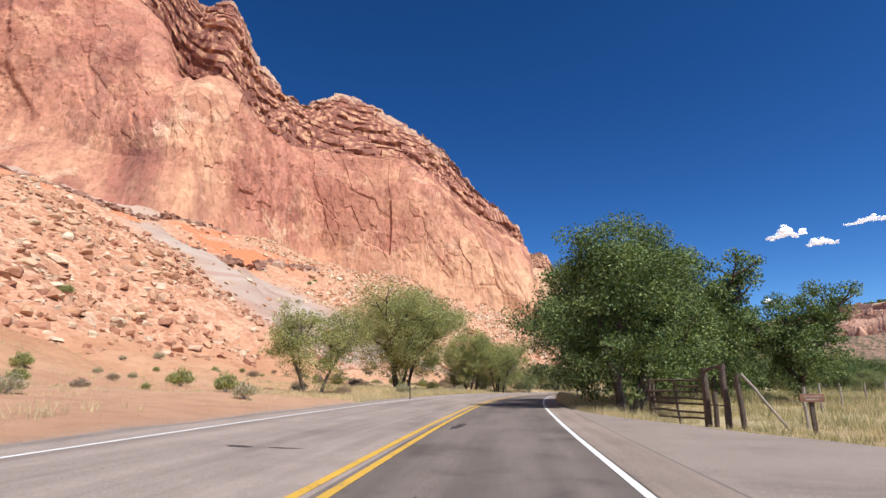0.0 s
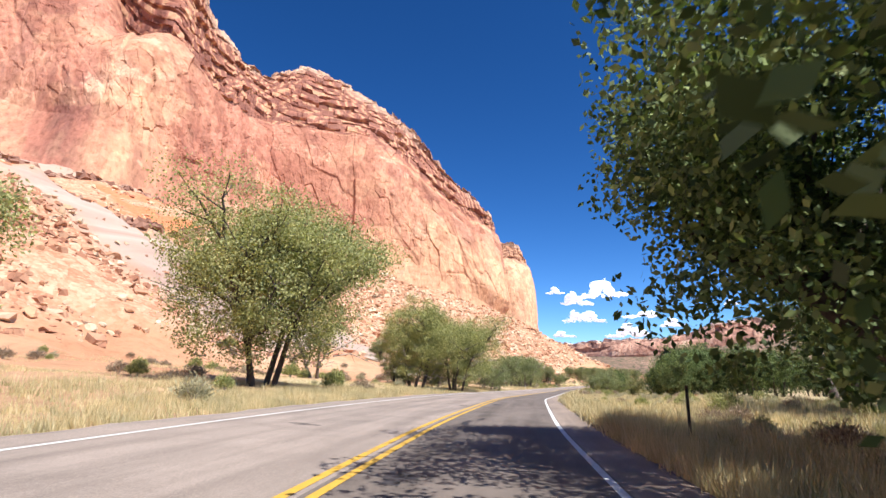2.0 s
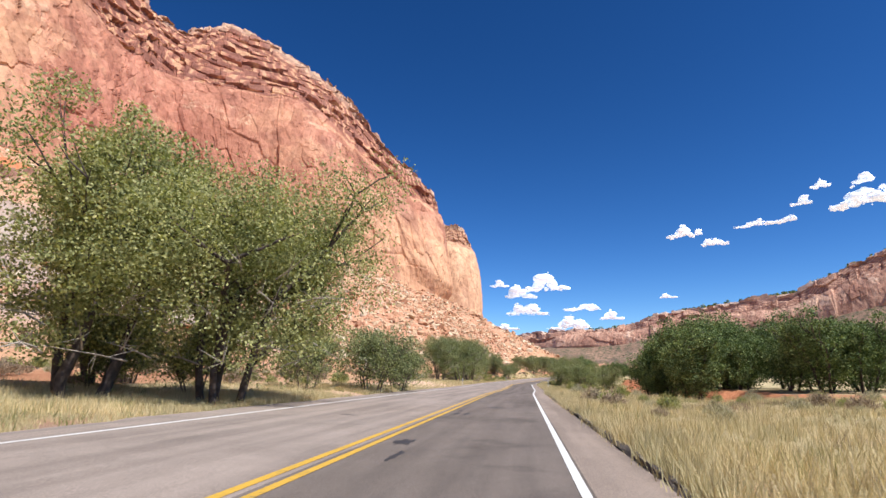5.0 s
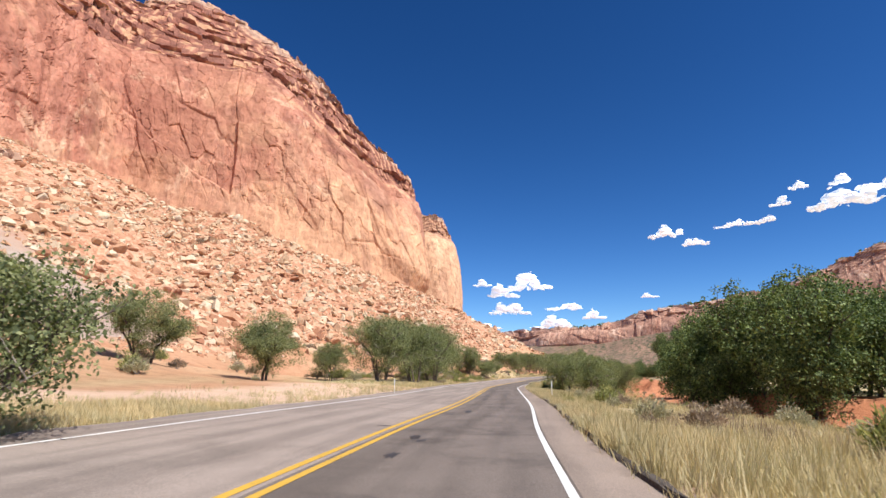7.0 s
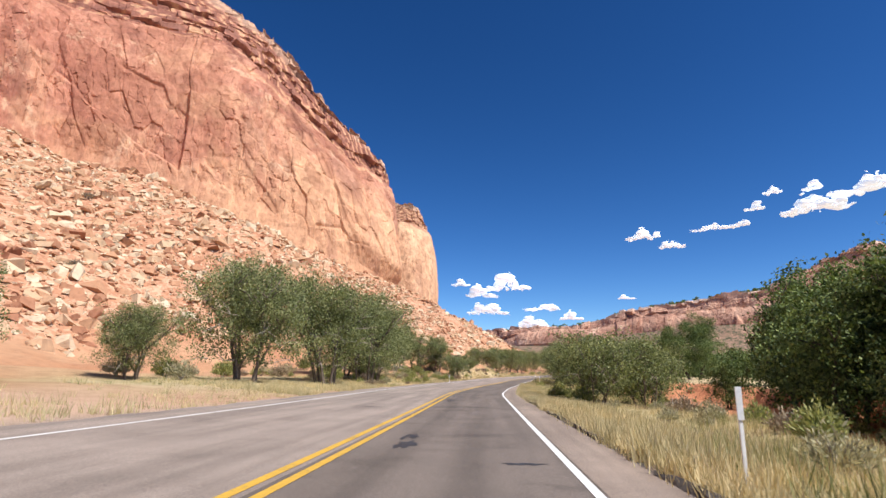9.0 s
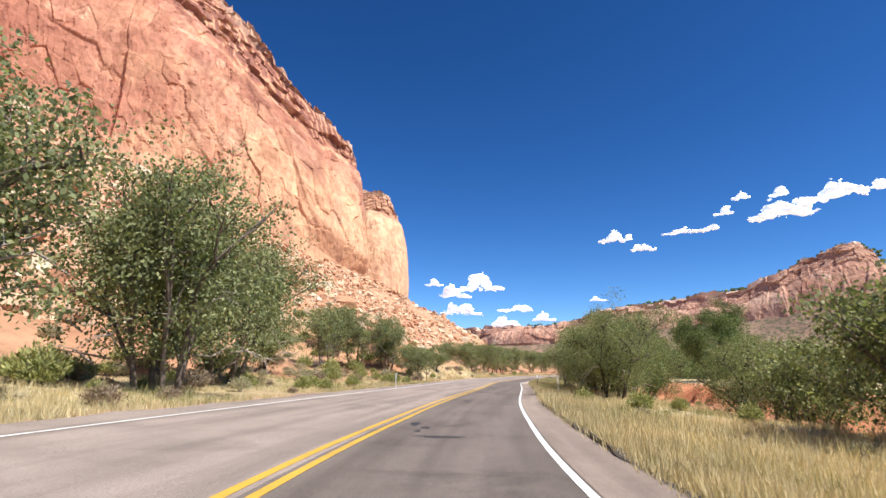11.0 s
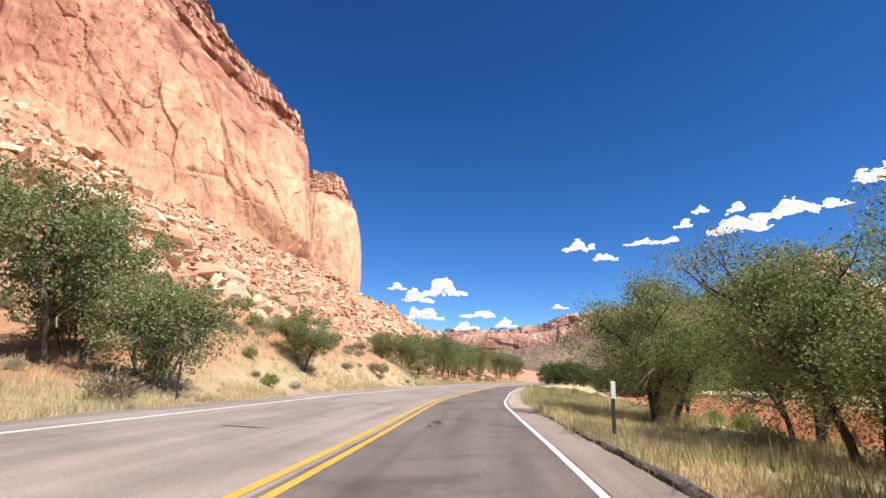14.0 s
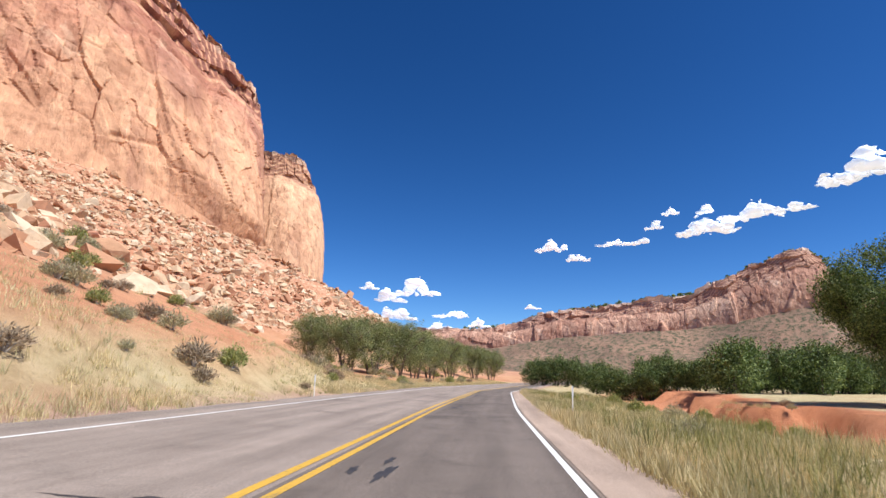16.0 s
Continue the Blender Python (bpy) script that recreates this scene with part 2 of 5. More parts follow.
M_ASPHALT = asphalt_material("worn_asphalt", (0.158, 0.130, 0.110))
M_ASPHALT_FAR = asphalt_material("worn_asphalt_paler", (0.285, 0.233, 0.197), 0.75)
M_APRON = asphalt_material("gravel_pullout", (0.275, 0.222, 0.184), 0.7)
M_SANDY = asphalt_material("drifted_sand", (0.40, 0.305, 0.24), 0.8)
M_SHOULDER = asphalt_material("worn_shoulder", (0.27, 0.213, 0.172), 0.8)


def plain(name, colour, rough=0.7, scale=8.0, vary=0.3, height=0.005, metal=0.0, spec=0.3):
    m, nd, lk, bs = material(name)
    n = noise_tex(nd, lk, coords(nd, lk), scale, 6, 0.65)
    lo, hi = tuple(c * (1 - vary) for c in colour), tuple(min(1, c * (1 + vary)) for c in colour)
    lk.new(ramp(nd, lk, n, [(0.3, lo), (0.5, colour), (0.72, hi)]), bs.inputs["Base Color"])
    bs.inputs["Roughness"].default_value, bs.inputs["Metallic"].default_value = rough, metal
    bs.inputs["Specular IOR Level"].default_value = spec
    bump(nd, lk, bs, n, 0.5, height)
    return m


def paint_material(name, colour, under):
    m, nd, lk, bs = material(name)
    pos = coords(nd, lk)
    w = noise_tex(nd, lk, pos, 14.0, 6, 0.75)
    w2 = noise_tex(nd, lk, pos, 1.1, 5, 0.6)
    fac = maths(nd, lk, "ADD", maths(nd, lk, "MULTIPLY", w, 0.6), maths(nd, lk, "MULTIPLY", w2, 0.4))
    lk.new(ramp(nd, lk, fac, [(0.36, under), (0.45, tuple(c * 0.85 for c in colour)), (0.6, colour)]), bs.inputs["Base Color"])
    bs.inputs["Roughness"].default_value = 0.7
    return m


M_YELLOW = paint_material("yellow_road_paint", (0.62, 0.37, 0.045), (0.26, 0.19, 0.09))
M_WHITE = paint_material("white_road_paint", (0.78, 0.77, 0.74), (0.38, 0.35, 0.33))
M_TAR = plain("tar_patch", (0.045, 0.042, 0.044), 0.65, 6.0, 0.35)
M_KERB = plain("black_asphalt_kerb", (0.10, 0.085, 0.072), 0.97, 12.0, 0.45, 0.02)
M_WOOD = plain("weathered_wood", (0.105, 0.078, 0.06), 0.9, 9.0, 0.45, 0.02)
M_BARK = plain("grey_bark", (0.16, 0.125, 0.10), 0.95, 5.0, 0.5, 0.05)
M_BARK_DARK = plain("dark_bark", (0.085, 0.065, 0.055), 0.95, 5.0, 0.5, 0.05)
M_DEADWOOD = plain("dead_wood", (0.36, 0.31, 0.26), 0.9, 7.0, 0.35, 0.02)
M_POST_WHITE = plain("white_post_plastic", (0.80, 0.80, 0.77), 0.5, 5.0, 0.1, 0.002)
M_POST_DARK = plain("dark_steel_post", (0.055, 0.045, 0.04), 0.6, 9.0, 0.4, 0.002)
M_SIGN = plain("brown_painted_board", (0.25, 0.13, 0.085), 0.8, 5.0, 0.3, 0.003)


def leaf_material(name, dark, mid, light, through_tint, through_share=0.3):
    m, nd, lk, bs = material(name)
    g = nd.new("ShaderNodeNewGeometry")
    col = ramp(nd, lk, g.outputs["Random Per Island"], [(0.0, dark), (0.5, mid), (1.0, light)])
    big = noise_tex(nd, lk, coords(nd, lk), 0.6, 3, 0.5)
    col = mix(nd, lk, 0.7, col, ramp(nd, lk, big, [(0.35, (0.75, 0.8, 0.75)), (0.65, (1.2, 1.15, 1.05))]), "MULTIPLY")
    lk.new(col, bs.inputs["Base Color"])
    bs.inputs["Roughness"].default_value = 0.6
    bs.inputs["Specular IOR Level"].default_value = 0.2
    t = nd.new("ShaderNodeBsdfTranslucent")
    lk.new(mix(nd, lk, 1.0, col, through_tint, "MULTIPLY"), t.inputs["Color"])
    s = nd.new("ShaderNodeMixShader")
    s.inputs["Fac"].default_value = through_share
    lk.new(bs.outputs[0], s.inputs[1])
    lk.new(t.outputs[0], s.inputs[2])
    lk.new(s.outputs[0], nd["Material Output"].inputs["Surface"])
    return m


M_LEAF_DEEP = leaf_material("cottonwood_leaves", (0.044, 0.068, 0.026), (0.108, 0.155, 0.057), (0.26, 0.32, 0.118), (1.4, 1.6, 0.7), 0.14)
M_LEAF_OLIVE = leaf_material("olive_leaves", (0.09, 0.112, 0.056), (0.218, 0.24, 0.114), (0.325, 0.342, 0.178), (1.4, 1.5, 0.8))
M_LEAF_BRIGHT = leaf_material("bright_leaves", (0.155, 0.168, 0.068), (0.315, 0.322, 0.142), (0.48, 0.465, 0.225), (1.4, 1.5, 0.7))
M_SAGE = leaf_material("sage_leaves", (0.28, 0.26, 0.165), (0.42, 0.385, 0.25), (0.56, 0.51, 0.345), (1.1, 1.1, 0.9))
M_RABBIT = leaf_material("rabbitbrush_leaves", (0.187, 0.211, 0.078), (0.312, 0.328, 0.133), (0.484, 0.468, 0.203), (1.2, 1.2, 0.8))
M_DRYBUSH = leaf_material("dry_brush_twigs", (0.224, 0.161, 0.112), (0.350, 0.266, 0.189), (0.504, 0.406, 0.294), (1.0, 0.95, 0.85))
M_STRAW = leaf_material("dry_grass_blades", (0.44, 0.365, 0.20), (0.61, 0.52, 0.305), (0.73, 0.64, 0.42), (1.1, 1.05, 0.8))
M_GREENGRASS = leaf_material("green_grass_blades", (0.17, 0.18, 0.07), (0.28, 0.28, 0.12), (0.42, 0.40, 0.19), (1.2, 1.2, 0.8))


def cloud_material():
    m, nd, lk, bs = material("cloud_white_glow")
    bs.inputs["Base Color"].default_value = (0.93, 0.93, 0.94, 1)
    bs.inputs["Roughness"].default_value = 1.0
    bs.inputs["Specular IOR Level"].default_value = 0.0
    # a weak bluish glow is added to brighten the clouds beyond the sun's light
    bs.inputs["Emission Color"].default_value = (0.75, 0.85, 1.0, 1)
    bs.inputs["Emission Strength"].default_value = 0.30
    return m


M_CLOUD = cloud_material()


# ---- mesh helpers ----
def mesh_from(name, verts, faces, mat, smooth_shade=False):
    me = bpy.data.meshes.new(name)
    verts, faces = np.asarray(verts, np.float32), np.asarray(faces, np.int32)
    k = faces.shape[1]
    me.vertices.add(len(verts))
    me.vertices.foreach_set("co", verts.ravel())
    me.loops.add(faces.size)
    me.loops.foreach_set("vertex_index", faces.ravel())
    me.polygons.add(len(faces))
    me.polygons.foreach_set("loop_start", np.arange(0, faces.size, k, dtype=np.int32))
    me.polygons.foreach_set("loop_total", np.full(len(faces), k, np.int32))
    me.polygons.foreach_set("use_smooth", np.full(len(faces), smooth_shade, bool))
    me.materials.append(mat)
    me.update()
    me.validate()
    return me


def float_layer(me, name, values):
    at = me.attributes.new(name, "FLOAT", "POINT")
    at.data.foreach_set("value", np.asarray(values, np.float32).ravel())


def grid_faces(nu, nv):
    i = np.arange(nu - 1)[:, None] * nv + np.arange(nv - 1)[None, :]
    i = i.ravel()
    return np.stack([i, i + nv, i + nv + 1, i + 1], 1)


def part(name, bm, mat, parent, label=""):
    me = bpy.data.meshes.new(name)
    bm.to_mesh(me)
    bm.free()
    me.materials.append(mat)
    ob = new(name, me)
    ob.parent = parent
    if label:
        ob["label"] = label
    return ob


def part_mesh(name, me, parent, label=""):
    ob = new(name, me)
    ob.parent = parent
    if label:
        ob["label"] = label
    return ob


def box(bm, sx, sy, sz, m=Matrix(), bevel=0.0):
    r = bmesh.ops.create_cube(bm, size=1.0, matrix=m @ Matrix.Diagonal((sx, sy, sz, 1)))
    if bevel:
        es = list({e for v in r["verts"] for e in v.link_edges})
        bmesh.ops.bevel(bm, geom=es, offset=bevel, segments=2, affect="EDGES", profile=0.7)


def tube(points, radii, sides=7):
    """Vertices and quads of a tapered tube along points."""
    pts = [Vector(p) for p in points]
    vs, fs = [], []
    for i, p in enumerate(pts):
        d = (pts[min(i + 1, len(pts) - 1)] - pts[max(i - 1, 0)]).normalized()
        a = d.orthogonal().normalized() if abs(d.z) > 0.98 else d.cross(Vector((0, 0, 1))).normalized()
        b = d.cross(a)
        for k in range(sides):
            t = 2 * math.pi * k / sides
            vs.append(p + (a * math.cos(t) + b * math.sin(t)) * radii[i])
    for i in range(len(pts) - 1):
        for k in range(sides):
            k2 = (k + 1) % sides
            fs.append((i * sides + k, i * sides + k2, (i + 1) * sides + k2, (i + 1) * sides + k))
    return vs, fs


def join_tubes(list_of):
    vs, fs, n = [], [], 0
    for v, f in list_of:
        vs += [tuple(p) for p in v]
        fs += [tuple(i + n for i in q) for q in f]
        n += len(v)
    return vs, fs


# ---- the road's line and the lie of the land ----
ROAD = [(-6.60, -40.00), (-3.40, -12.00), (-2.06, 0.24), (-0.36, 14.79), (1.67, 29.41), (4.32, 44.11), (7.62, 58.76), (11.05, 73.46), (23.00, 111.64), (25.25, 118.77), (27.79, 125.79), (30.09, 132.78), (41.67, 169.72), (47.21, 183.53), (50.16, 190.22), (58.98, 209.64), (67.42, 229.19), (78.58, 250.51), (95.98, 281.51), (121.98, 318.01), (149.99, 356.00), (189.99, 402.02), (239.99, 455.02), (300.00, 510.01)]
LEFT_EDGE, RIGHT_EDGE = -4.85, 3.45      # the white lines, from the yellow line
KERB = 4.42


def road_line(step=1.0):
    p = np.array(ROAD, float)
    s = np.r_[0, np.cumsum(np.hypot(*np.diff(p, axis=0).T))]
    ss = np.arange(0, s[-1], step)
    x, y = np.interp(ss, s, p[:, 0]), np.interp(ss, s, p[:, 1])
    k = int(9 / step)
    w = np.hanning(2 * k + 1)
    w /= w.sum()
    pad = lambda a: np.r_[2 * a[0] - a[k:0:-1], a, 2 * a[-1] - a[-2:-k - 2:-1]]
    x, y = np.convolve(pad(x), w, "valid"), np.convolve(pad(y), w, "valid")
    tx, ty = np.gradient(x), np.gradient(y)
    n = np.hypot(tx, ty)
    return ss, x, y, tx / n, ty / n


RS, RX, RY, RTX, RTY = road_line()


def road_place(s, d):
    """The point d metres right of the yellow line, s metres along it."""
    x, y, tx, ty = (np.interp(s, RS, a) for a in (RX, RY, RTX, RTY))
    return x + d * ty, y - d * tx


def road_frame(x, y):
    x, y = np.asarray(x, float).ravel(), np.asarray(y, float).ravel()
    best = np.empty(len(x), int)
    for a in range(0, len(x), 20000):
        q = slice(a, a + 20000)
        best[q] = np.argmin((RX[None, ::2] - x[q, None]) ** 2 + (RY[None, ::2] - y[q, None]) ** 2, axis=1) * 2
    dx, dy = x - RX[best], y - RY[best]
    return RS[best] + dx * RTX[best] + dy * RTY[best], dx * RTY[best] - dy * RTX[best]


GRADE_S = [0, 50, 80, 110, 175, 235, 265, 300, 400, 640]
GRADE = [0, -0.1, -0.5, -1.0, -1.05, -0.45, -0.35, -0.25, -0.1, 0]      # degrees of slope, along the road
RISE = np.r_[0, np.cumsum(np.tan(np.radians(np.interp(np.arange(0, 640.0), GRADE_S, GRADE))))]


def road_rise(s):
    """Height of the road's middle: it runs gently downhill."""
    return np.interp(s, np.arange(0, 641.0), RISE)


# the talus' upper edge along the foot of the wall: x, y, height
HEAP = np.array([(-112, 412, 92), (-57, 424, 95), (-17, 426, 84), (17, 430, 76), (46, 438, 65), (66, 461, 60), (92, 506, 56), (108, 534, 42), (122, 548, 24)], float)


def heap_height(x, y):
    """Height of the talus that leans on the wall, falling away from it at the angle of loose rock."""
    best = np.full(x.shape, -99.0)
    for a, b in zip(HEAP[:-1], HEAP[1:]):
        w = b[:2] - a[:2]
        t = np.clip(((x - a[0]) * w[0] + (y - a[1]) * w[1]) / (w @ w), 0, 1)
        away = np.hypot(x - a[0] - t * w[0], y - a[1] - t * w[1])
        best = np.maximum(best, a[2] + (b[2] - a[2]) * t - 0.68 * away + 0.0011 * np.minimum(away, 150) ** 2)
    return best + fbm(x / 26, y / 26, 0, 14, 3) * 4.0


def land(x, y):
    """Height of the ground, and where the road is: s along it, d to its right."""
    x, y = np.asarray(x, float).ravel(), np.asarray(y, float).ravel()
    s, d = road_frame(x, y)
    left = np.maximum(-d, 0)
    foot = np.interp(s, [0, 215, 250, 268, 280, 292, 312, 335, 360, 600], [50, 48, 36, 25, 11, 7, 10, 24, 36, 40])
    steep = np.interp(s, [0, 230, 300, 400], [0.60, 0.60, 0.52, 0.50])
    rise = np.log1p(np.exp(np.clip((left - foot) / 7.0, -30, 30))) * 7.0 - np.log1p(np.exp(np.clip((-foot) / 7.0, -30, 30))) * 7.0
    z = np.minimum(rise * steep, 150)
    z = 150 * (1 - np.exp(-z / 150)) * 1.15 * smooth(left, 5.8, 10) * (1 - smooth(s, 430, 540))
    z += np.clip(left - 6.5, 0, 40) * 0.085
    heap = heap_height(x, y)
    z = np.where(left > 12, z + np.log1p(np.exp(np.clip((heap - z - 3.0) / 4.0, -30, 30))) * 4.0 * smooth(left, 12, 40), z)
    rough = smooth(left, 8, 60)
    z += rough * (fbm(x / 38, y / 38, 0, 3, 4) * 4.0 + fbm(x / 7, y / 7, 0, 5, 3) * 0.9)
    z += smooth(np.abs(d), 4.5, 12) * fbm(x / 9, y / 9, 0, 9, 3) * 0.22
    # flat valley floor and the wash east of the road
    right = np.maximum(d, 0)
    wash = smooth(s, 150, 190) * (1 - smooth(s, 420, 460))
    bank = 28 + 3 * np.sin(s / 19.0) + fbm(x / 5, y / 5, 0, 61, 4) * 2.6
    z -= wash * 2.3 * smooth(right, 10, 19) * (1 - smooth(right, bank - 1.6, bank + 0.6)) * (d > 0)
    z -= 0.25 * smooth(right, 4.5, 9)
    z += smooth(right, 60, 400) * 3.0
    z -= 0.22 * smooth(d, 3.0, 4.4) * (1 - smooth(d, 11, 13)) * (1 - smooth(s, 72, 80))
    z += 0.21 * smooth(left, 2, 6) * (1 - smooth(left, 12, 24)) - 0.06 * ((d > -6.3) & (d < 4.6))
    return z + road_rise(s), s, d


def cross(d):
    """Height of the asphalt across the road."""
    return 0.038 * np.maximum(-d, 0) - 0.008 * np.maximum(d, 0)


def axis(lo, hi, step, far, grow=1.13):
    a = list(np.arange(lo, hi, step))
    g, v = step, hi
    while v < far[1]:
        g *= grow
        v += g
        a.append(v)
    g, v = step, lo
    while v > far[0]:
        g *= grow
        v -= g
        a.insert(0, v)
    return np.array(a)


def build_ground():
    ax, ay = axis(-110, 130, 1.0, (-4200, 4200)), axis(-30, 350, 1.0, (-4200, 4200))
    gx, gy = np.meshgrid(ax, ay, indexing="ij")
    z, s, d = land(gx, gy)
    me = mesh_from("ground", np.stack([gx.ravel(), gy.ravel(), z], 1), grid_faces(len(ax), len(ay)), M_GROUND, True)
    left, right = np.maximum(-d, 0), np.maximum(d, 0)
    x, y = gx.ravel(), gy.ravel()
    n = fbm(x / 14, y / 14, 0, 21, 4)
    reach = np.interp(s, [0, 225, 255, 600], [0, 0, 1, 1])
    verge = smooth(left, 5.8, 7.5) * (1 - smooth(left, 12 - 4 * reach, 24 - 12 * reach)) * (d < 0)
    # bare sand on the pull-outs
    sand1 = np.exp(-((s - 52) / 40) ** 2) * smooth(left, 5, 8) * (1 - smooth(left, 26, 40))
    sand2 = (d < 0) * np.exp(-((s - 174) / 24) ** 4) * (1 - smooth(left, 15, 20))
    grass = np.clip(verge * 0.95 + smooth(right, 4.6, 5.6) * 1.2 + 0.3 * smooth(left, 9, 16) * (1 - smooth(left, 30, 55)), 0, 1) * (1 - 0.9 * np.clip(sand1 + sand2, 0, 1))
    wash = smooth(s, 150, 190) * (1 - smooth(s, 420, 460)) * smooth(right + n * 2, 18, 21) * (1 - smooth(right - 3 * np.sin(s / 19.0), 29.5, 32)) * (d > 0)
    grass *= 1 - np.clip(wash * 1.5, 0, 1)
    float_layer(me, "grass", np.clip(grass + n * 0.15 * (grass > 0.05), 0, 1))
    # a tongue of pale shale with an orange bed above it
    q = (s - 187) / 25.0
    tongue = np.clip(1.45 - np.abs(q + (left - 90) / 150.0), 0, 1) * smooth(left, 46, 54) * (1 - smooth(left, 108 + 10 * n, 124 + 10 * n))
    slope = smooth(s, 135, 170) * (1 - smooth(s, 240, 275)) * (d < 0)
    pink = slope * smooth(left, 186 + 9 * n, 196 + 9 * n) * (1 - smooth(left, 262, 285)) * 0.75
    float_layer(me, "shale", np.clip(np.clip(tongue * 3.0, 0, 1) + pink, 0, 1))
    bed = slope * smooth(left, 116 + 10 * n, 126 + 10 * n) * (1 - smooth(left, 172 + 8 * n, 184 + 8 * n)) * smooth(n, -0.5, 0.2)
    red_bank = (d < 0) * smooth(s, 272, 290) * (1 - smooth(s, 330, 380)) * smooth(left + 2 * n, 7.5, 11) * (1 - smooth(left, 34, 50))
    float_layer(me, "redbed", 0.42 * red_bank + np.clip(bed, 0, 1) * 1.0 + 0.55 * np.clip(wash * 1.6, 0, 1))
    float_layer(me, "fine_sand", 0.25 * sand1 + np.exp(-((s - 172) / 26) ** 4) * (1 - smooth(left + 2 * n, 13, 17)) * smooth(left, 5.4, 6.6))
    start = np.interp(s, [0, 205, 250, 268, 280, 292, 312, 335, 360, 600], [52, 47, 35, 25, 18, 15, 20, 30, 38, 42])
    float_layer(me, "talus", smooth(left + 5 * n, start, start + 9) * 0.9 * (1 - np.clip(tongue * 3 + pink, 0, 1)) * (1 - 0.7 * np.clip(bed, 0, 1)))
    float_layer(me, "gravel", (1 - smooth(left, 5.6, 7.2)) * (d < 0) * 0.9 + (1 - smooth(right, 4.5, 5.3)) * (d >= 0) * 0.8)
    return tagged(new("ground", me), "orange desert sand with dry straw-coloured grass and stony slopes", "ground", kind="structure")


ground = build_ground()


def ground_z(x, y):
    return float(land([x], [y])[0][0])


def strip(name, s0, s1, d0, d1, mat, lift, label, cuts=2, step=1.0, ragged=0.0, kind="structure", sides=False):
    ss = np.arange(s0, s1 + 0.01, step)
    ds = np.linspace(d0, d1, cuts)
    gs, gd = np.meshgrid(ss, ds, indexing="ij")
    if ragged:
        wob = fbm(gs / 1.3, gd * 0 + 3.3, 0, 31, 4) * ragged
        gd = gd + wob * (np.abs(gd) > 5)
    x, y = road_place(gs.ravel(), gd.ravel())
    z = cross(gd.ravel()) + lift + road_rise(gs.ravel())
    v = np.stack([x, y, z], 1)
    me = mesh_from(name, v, grid_faces(len(ss), cuts)[:, ::-1] if d1 < d0 else grid_faces(len(ss), cuts), mat)
    uv = me.uv_layers.new(name="UVMap")
    loops = np.empty(len(me.loops), np.int32)
    me.loops.foreach_get("vertex_index", loops)
    uv.data.foreach_set("uv", np.stack([gd.ravel(), gs.ravel()], 1)[loops].astype(np.float32).ravel())
    ob = new(name, me)
    if label:
        tagged(ob, label, name.split("_")[-1], kind=kind)
    return ob


road = strip("road", 0, 640, -6.1, 0.0, M_ASPHALT_FAR, 0.02, "", 9, 1.0, 0.25)
road.name = "road"
tagged(road, "two-lane worn grey asphalt road with darker patches", "road", kind="structure")
near_lane = strip("road_lane", 0, 640, 0.0, 4.46, M_ASPHALT, 0.02, "dark grey worn asphalt lane beside the kerb", 7, 1.0)
for d0, d1 in ((-0.22, -0.09), (0.09, 0.22)):
    line = strip("yellow_line", 0, 640, d0, d1, M_YELLOW, 0.026, "worn solid yellow centre line", 2, 0.5)
    tagged(line, "", "road marking")
for d0, d1, nm in ((LEFT_EDGE - 0.055, LEFT_EDGE + 0.055, "worn solid white edge line along the sandy verge"), (RIGHT_EDGE - 0.055, RIGHT_EDGE + 0.055, "worn solid white edge line beside the kerb")):
    line = strip("white_line", 0, 640, d0, d1, M_WHITE, 0.026, nm, 2, 0.5)
    tagged(line, "", "road marking")


strip("road_shoulder", 0, 640, RIGHT_EDGE + 0.09, KERB - 0.01, M_SHOULDER, 0.024, "paler worn asphalt shoulder beside the kerb", 3, 1.0)
strip("sandy_shoulder", 277, 420, RIGHT_EDGE + 0.14, KERB + 0.2, M_SANDY, 0.032, "pale pinkish sand drifted over the road's shoulder", 4, 0.5, 0.3)


def build_apron():
    """The gravel turn-in east of the road at the gate."""
    ss, tt = np.arange(25, 72.1, 1.0), np.linspace(0, 1, 9)
    gs, gt = np.meshgrid(ss, tt, indexing="ij")
    out = 4.4 + 6.5 * (1 - smooth(gs, 42, 70)) + fbm(gs / 2.5, gs * 0, 0, 44, 3) * 0.25
    gd = 4.4 + (out - 4.4) * gt
    x, y = road_place(gs.ravel(), gd.ravel())
    z = cross(gd.ravel()) + 0.014 - 0.05 * gt.ravel() ** 6 + road_rise(gs.ravel())
    me = mesh_from("pavement_turnout", np.stack([x, y, z], 1), grid_faces(len(ss), 9), M_APRON)
    tagged(new("pavement_turnout", me), "pale gravelly asphalt turnout in front of a wooden gate", "pavement", kind="structure")


build_apron()


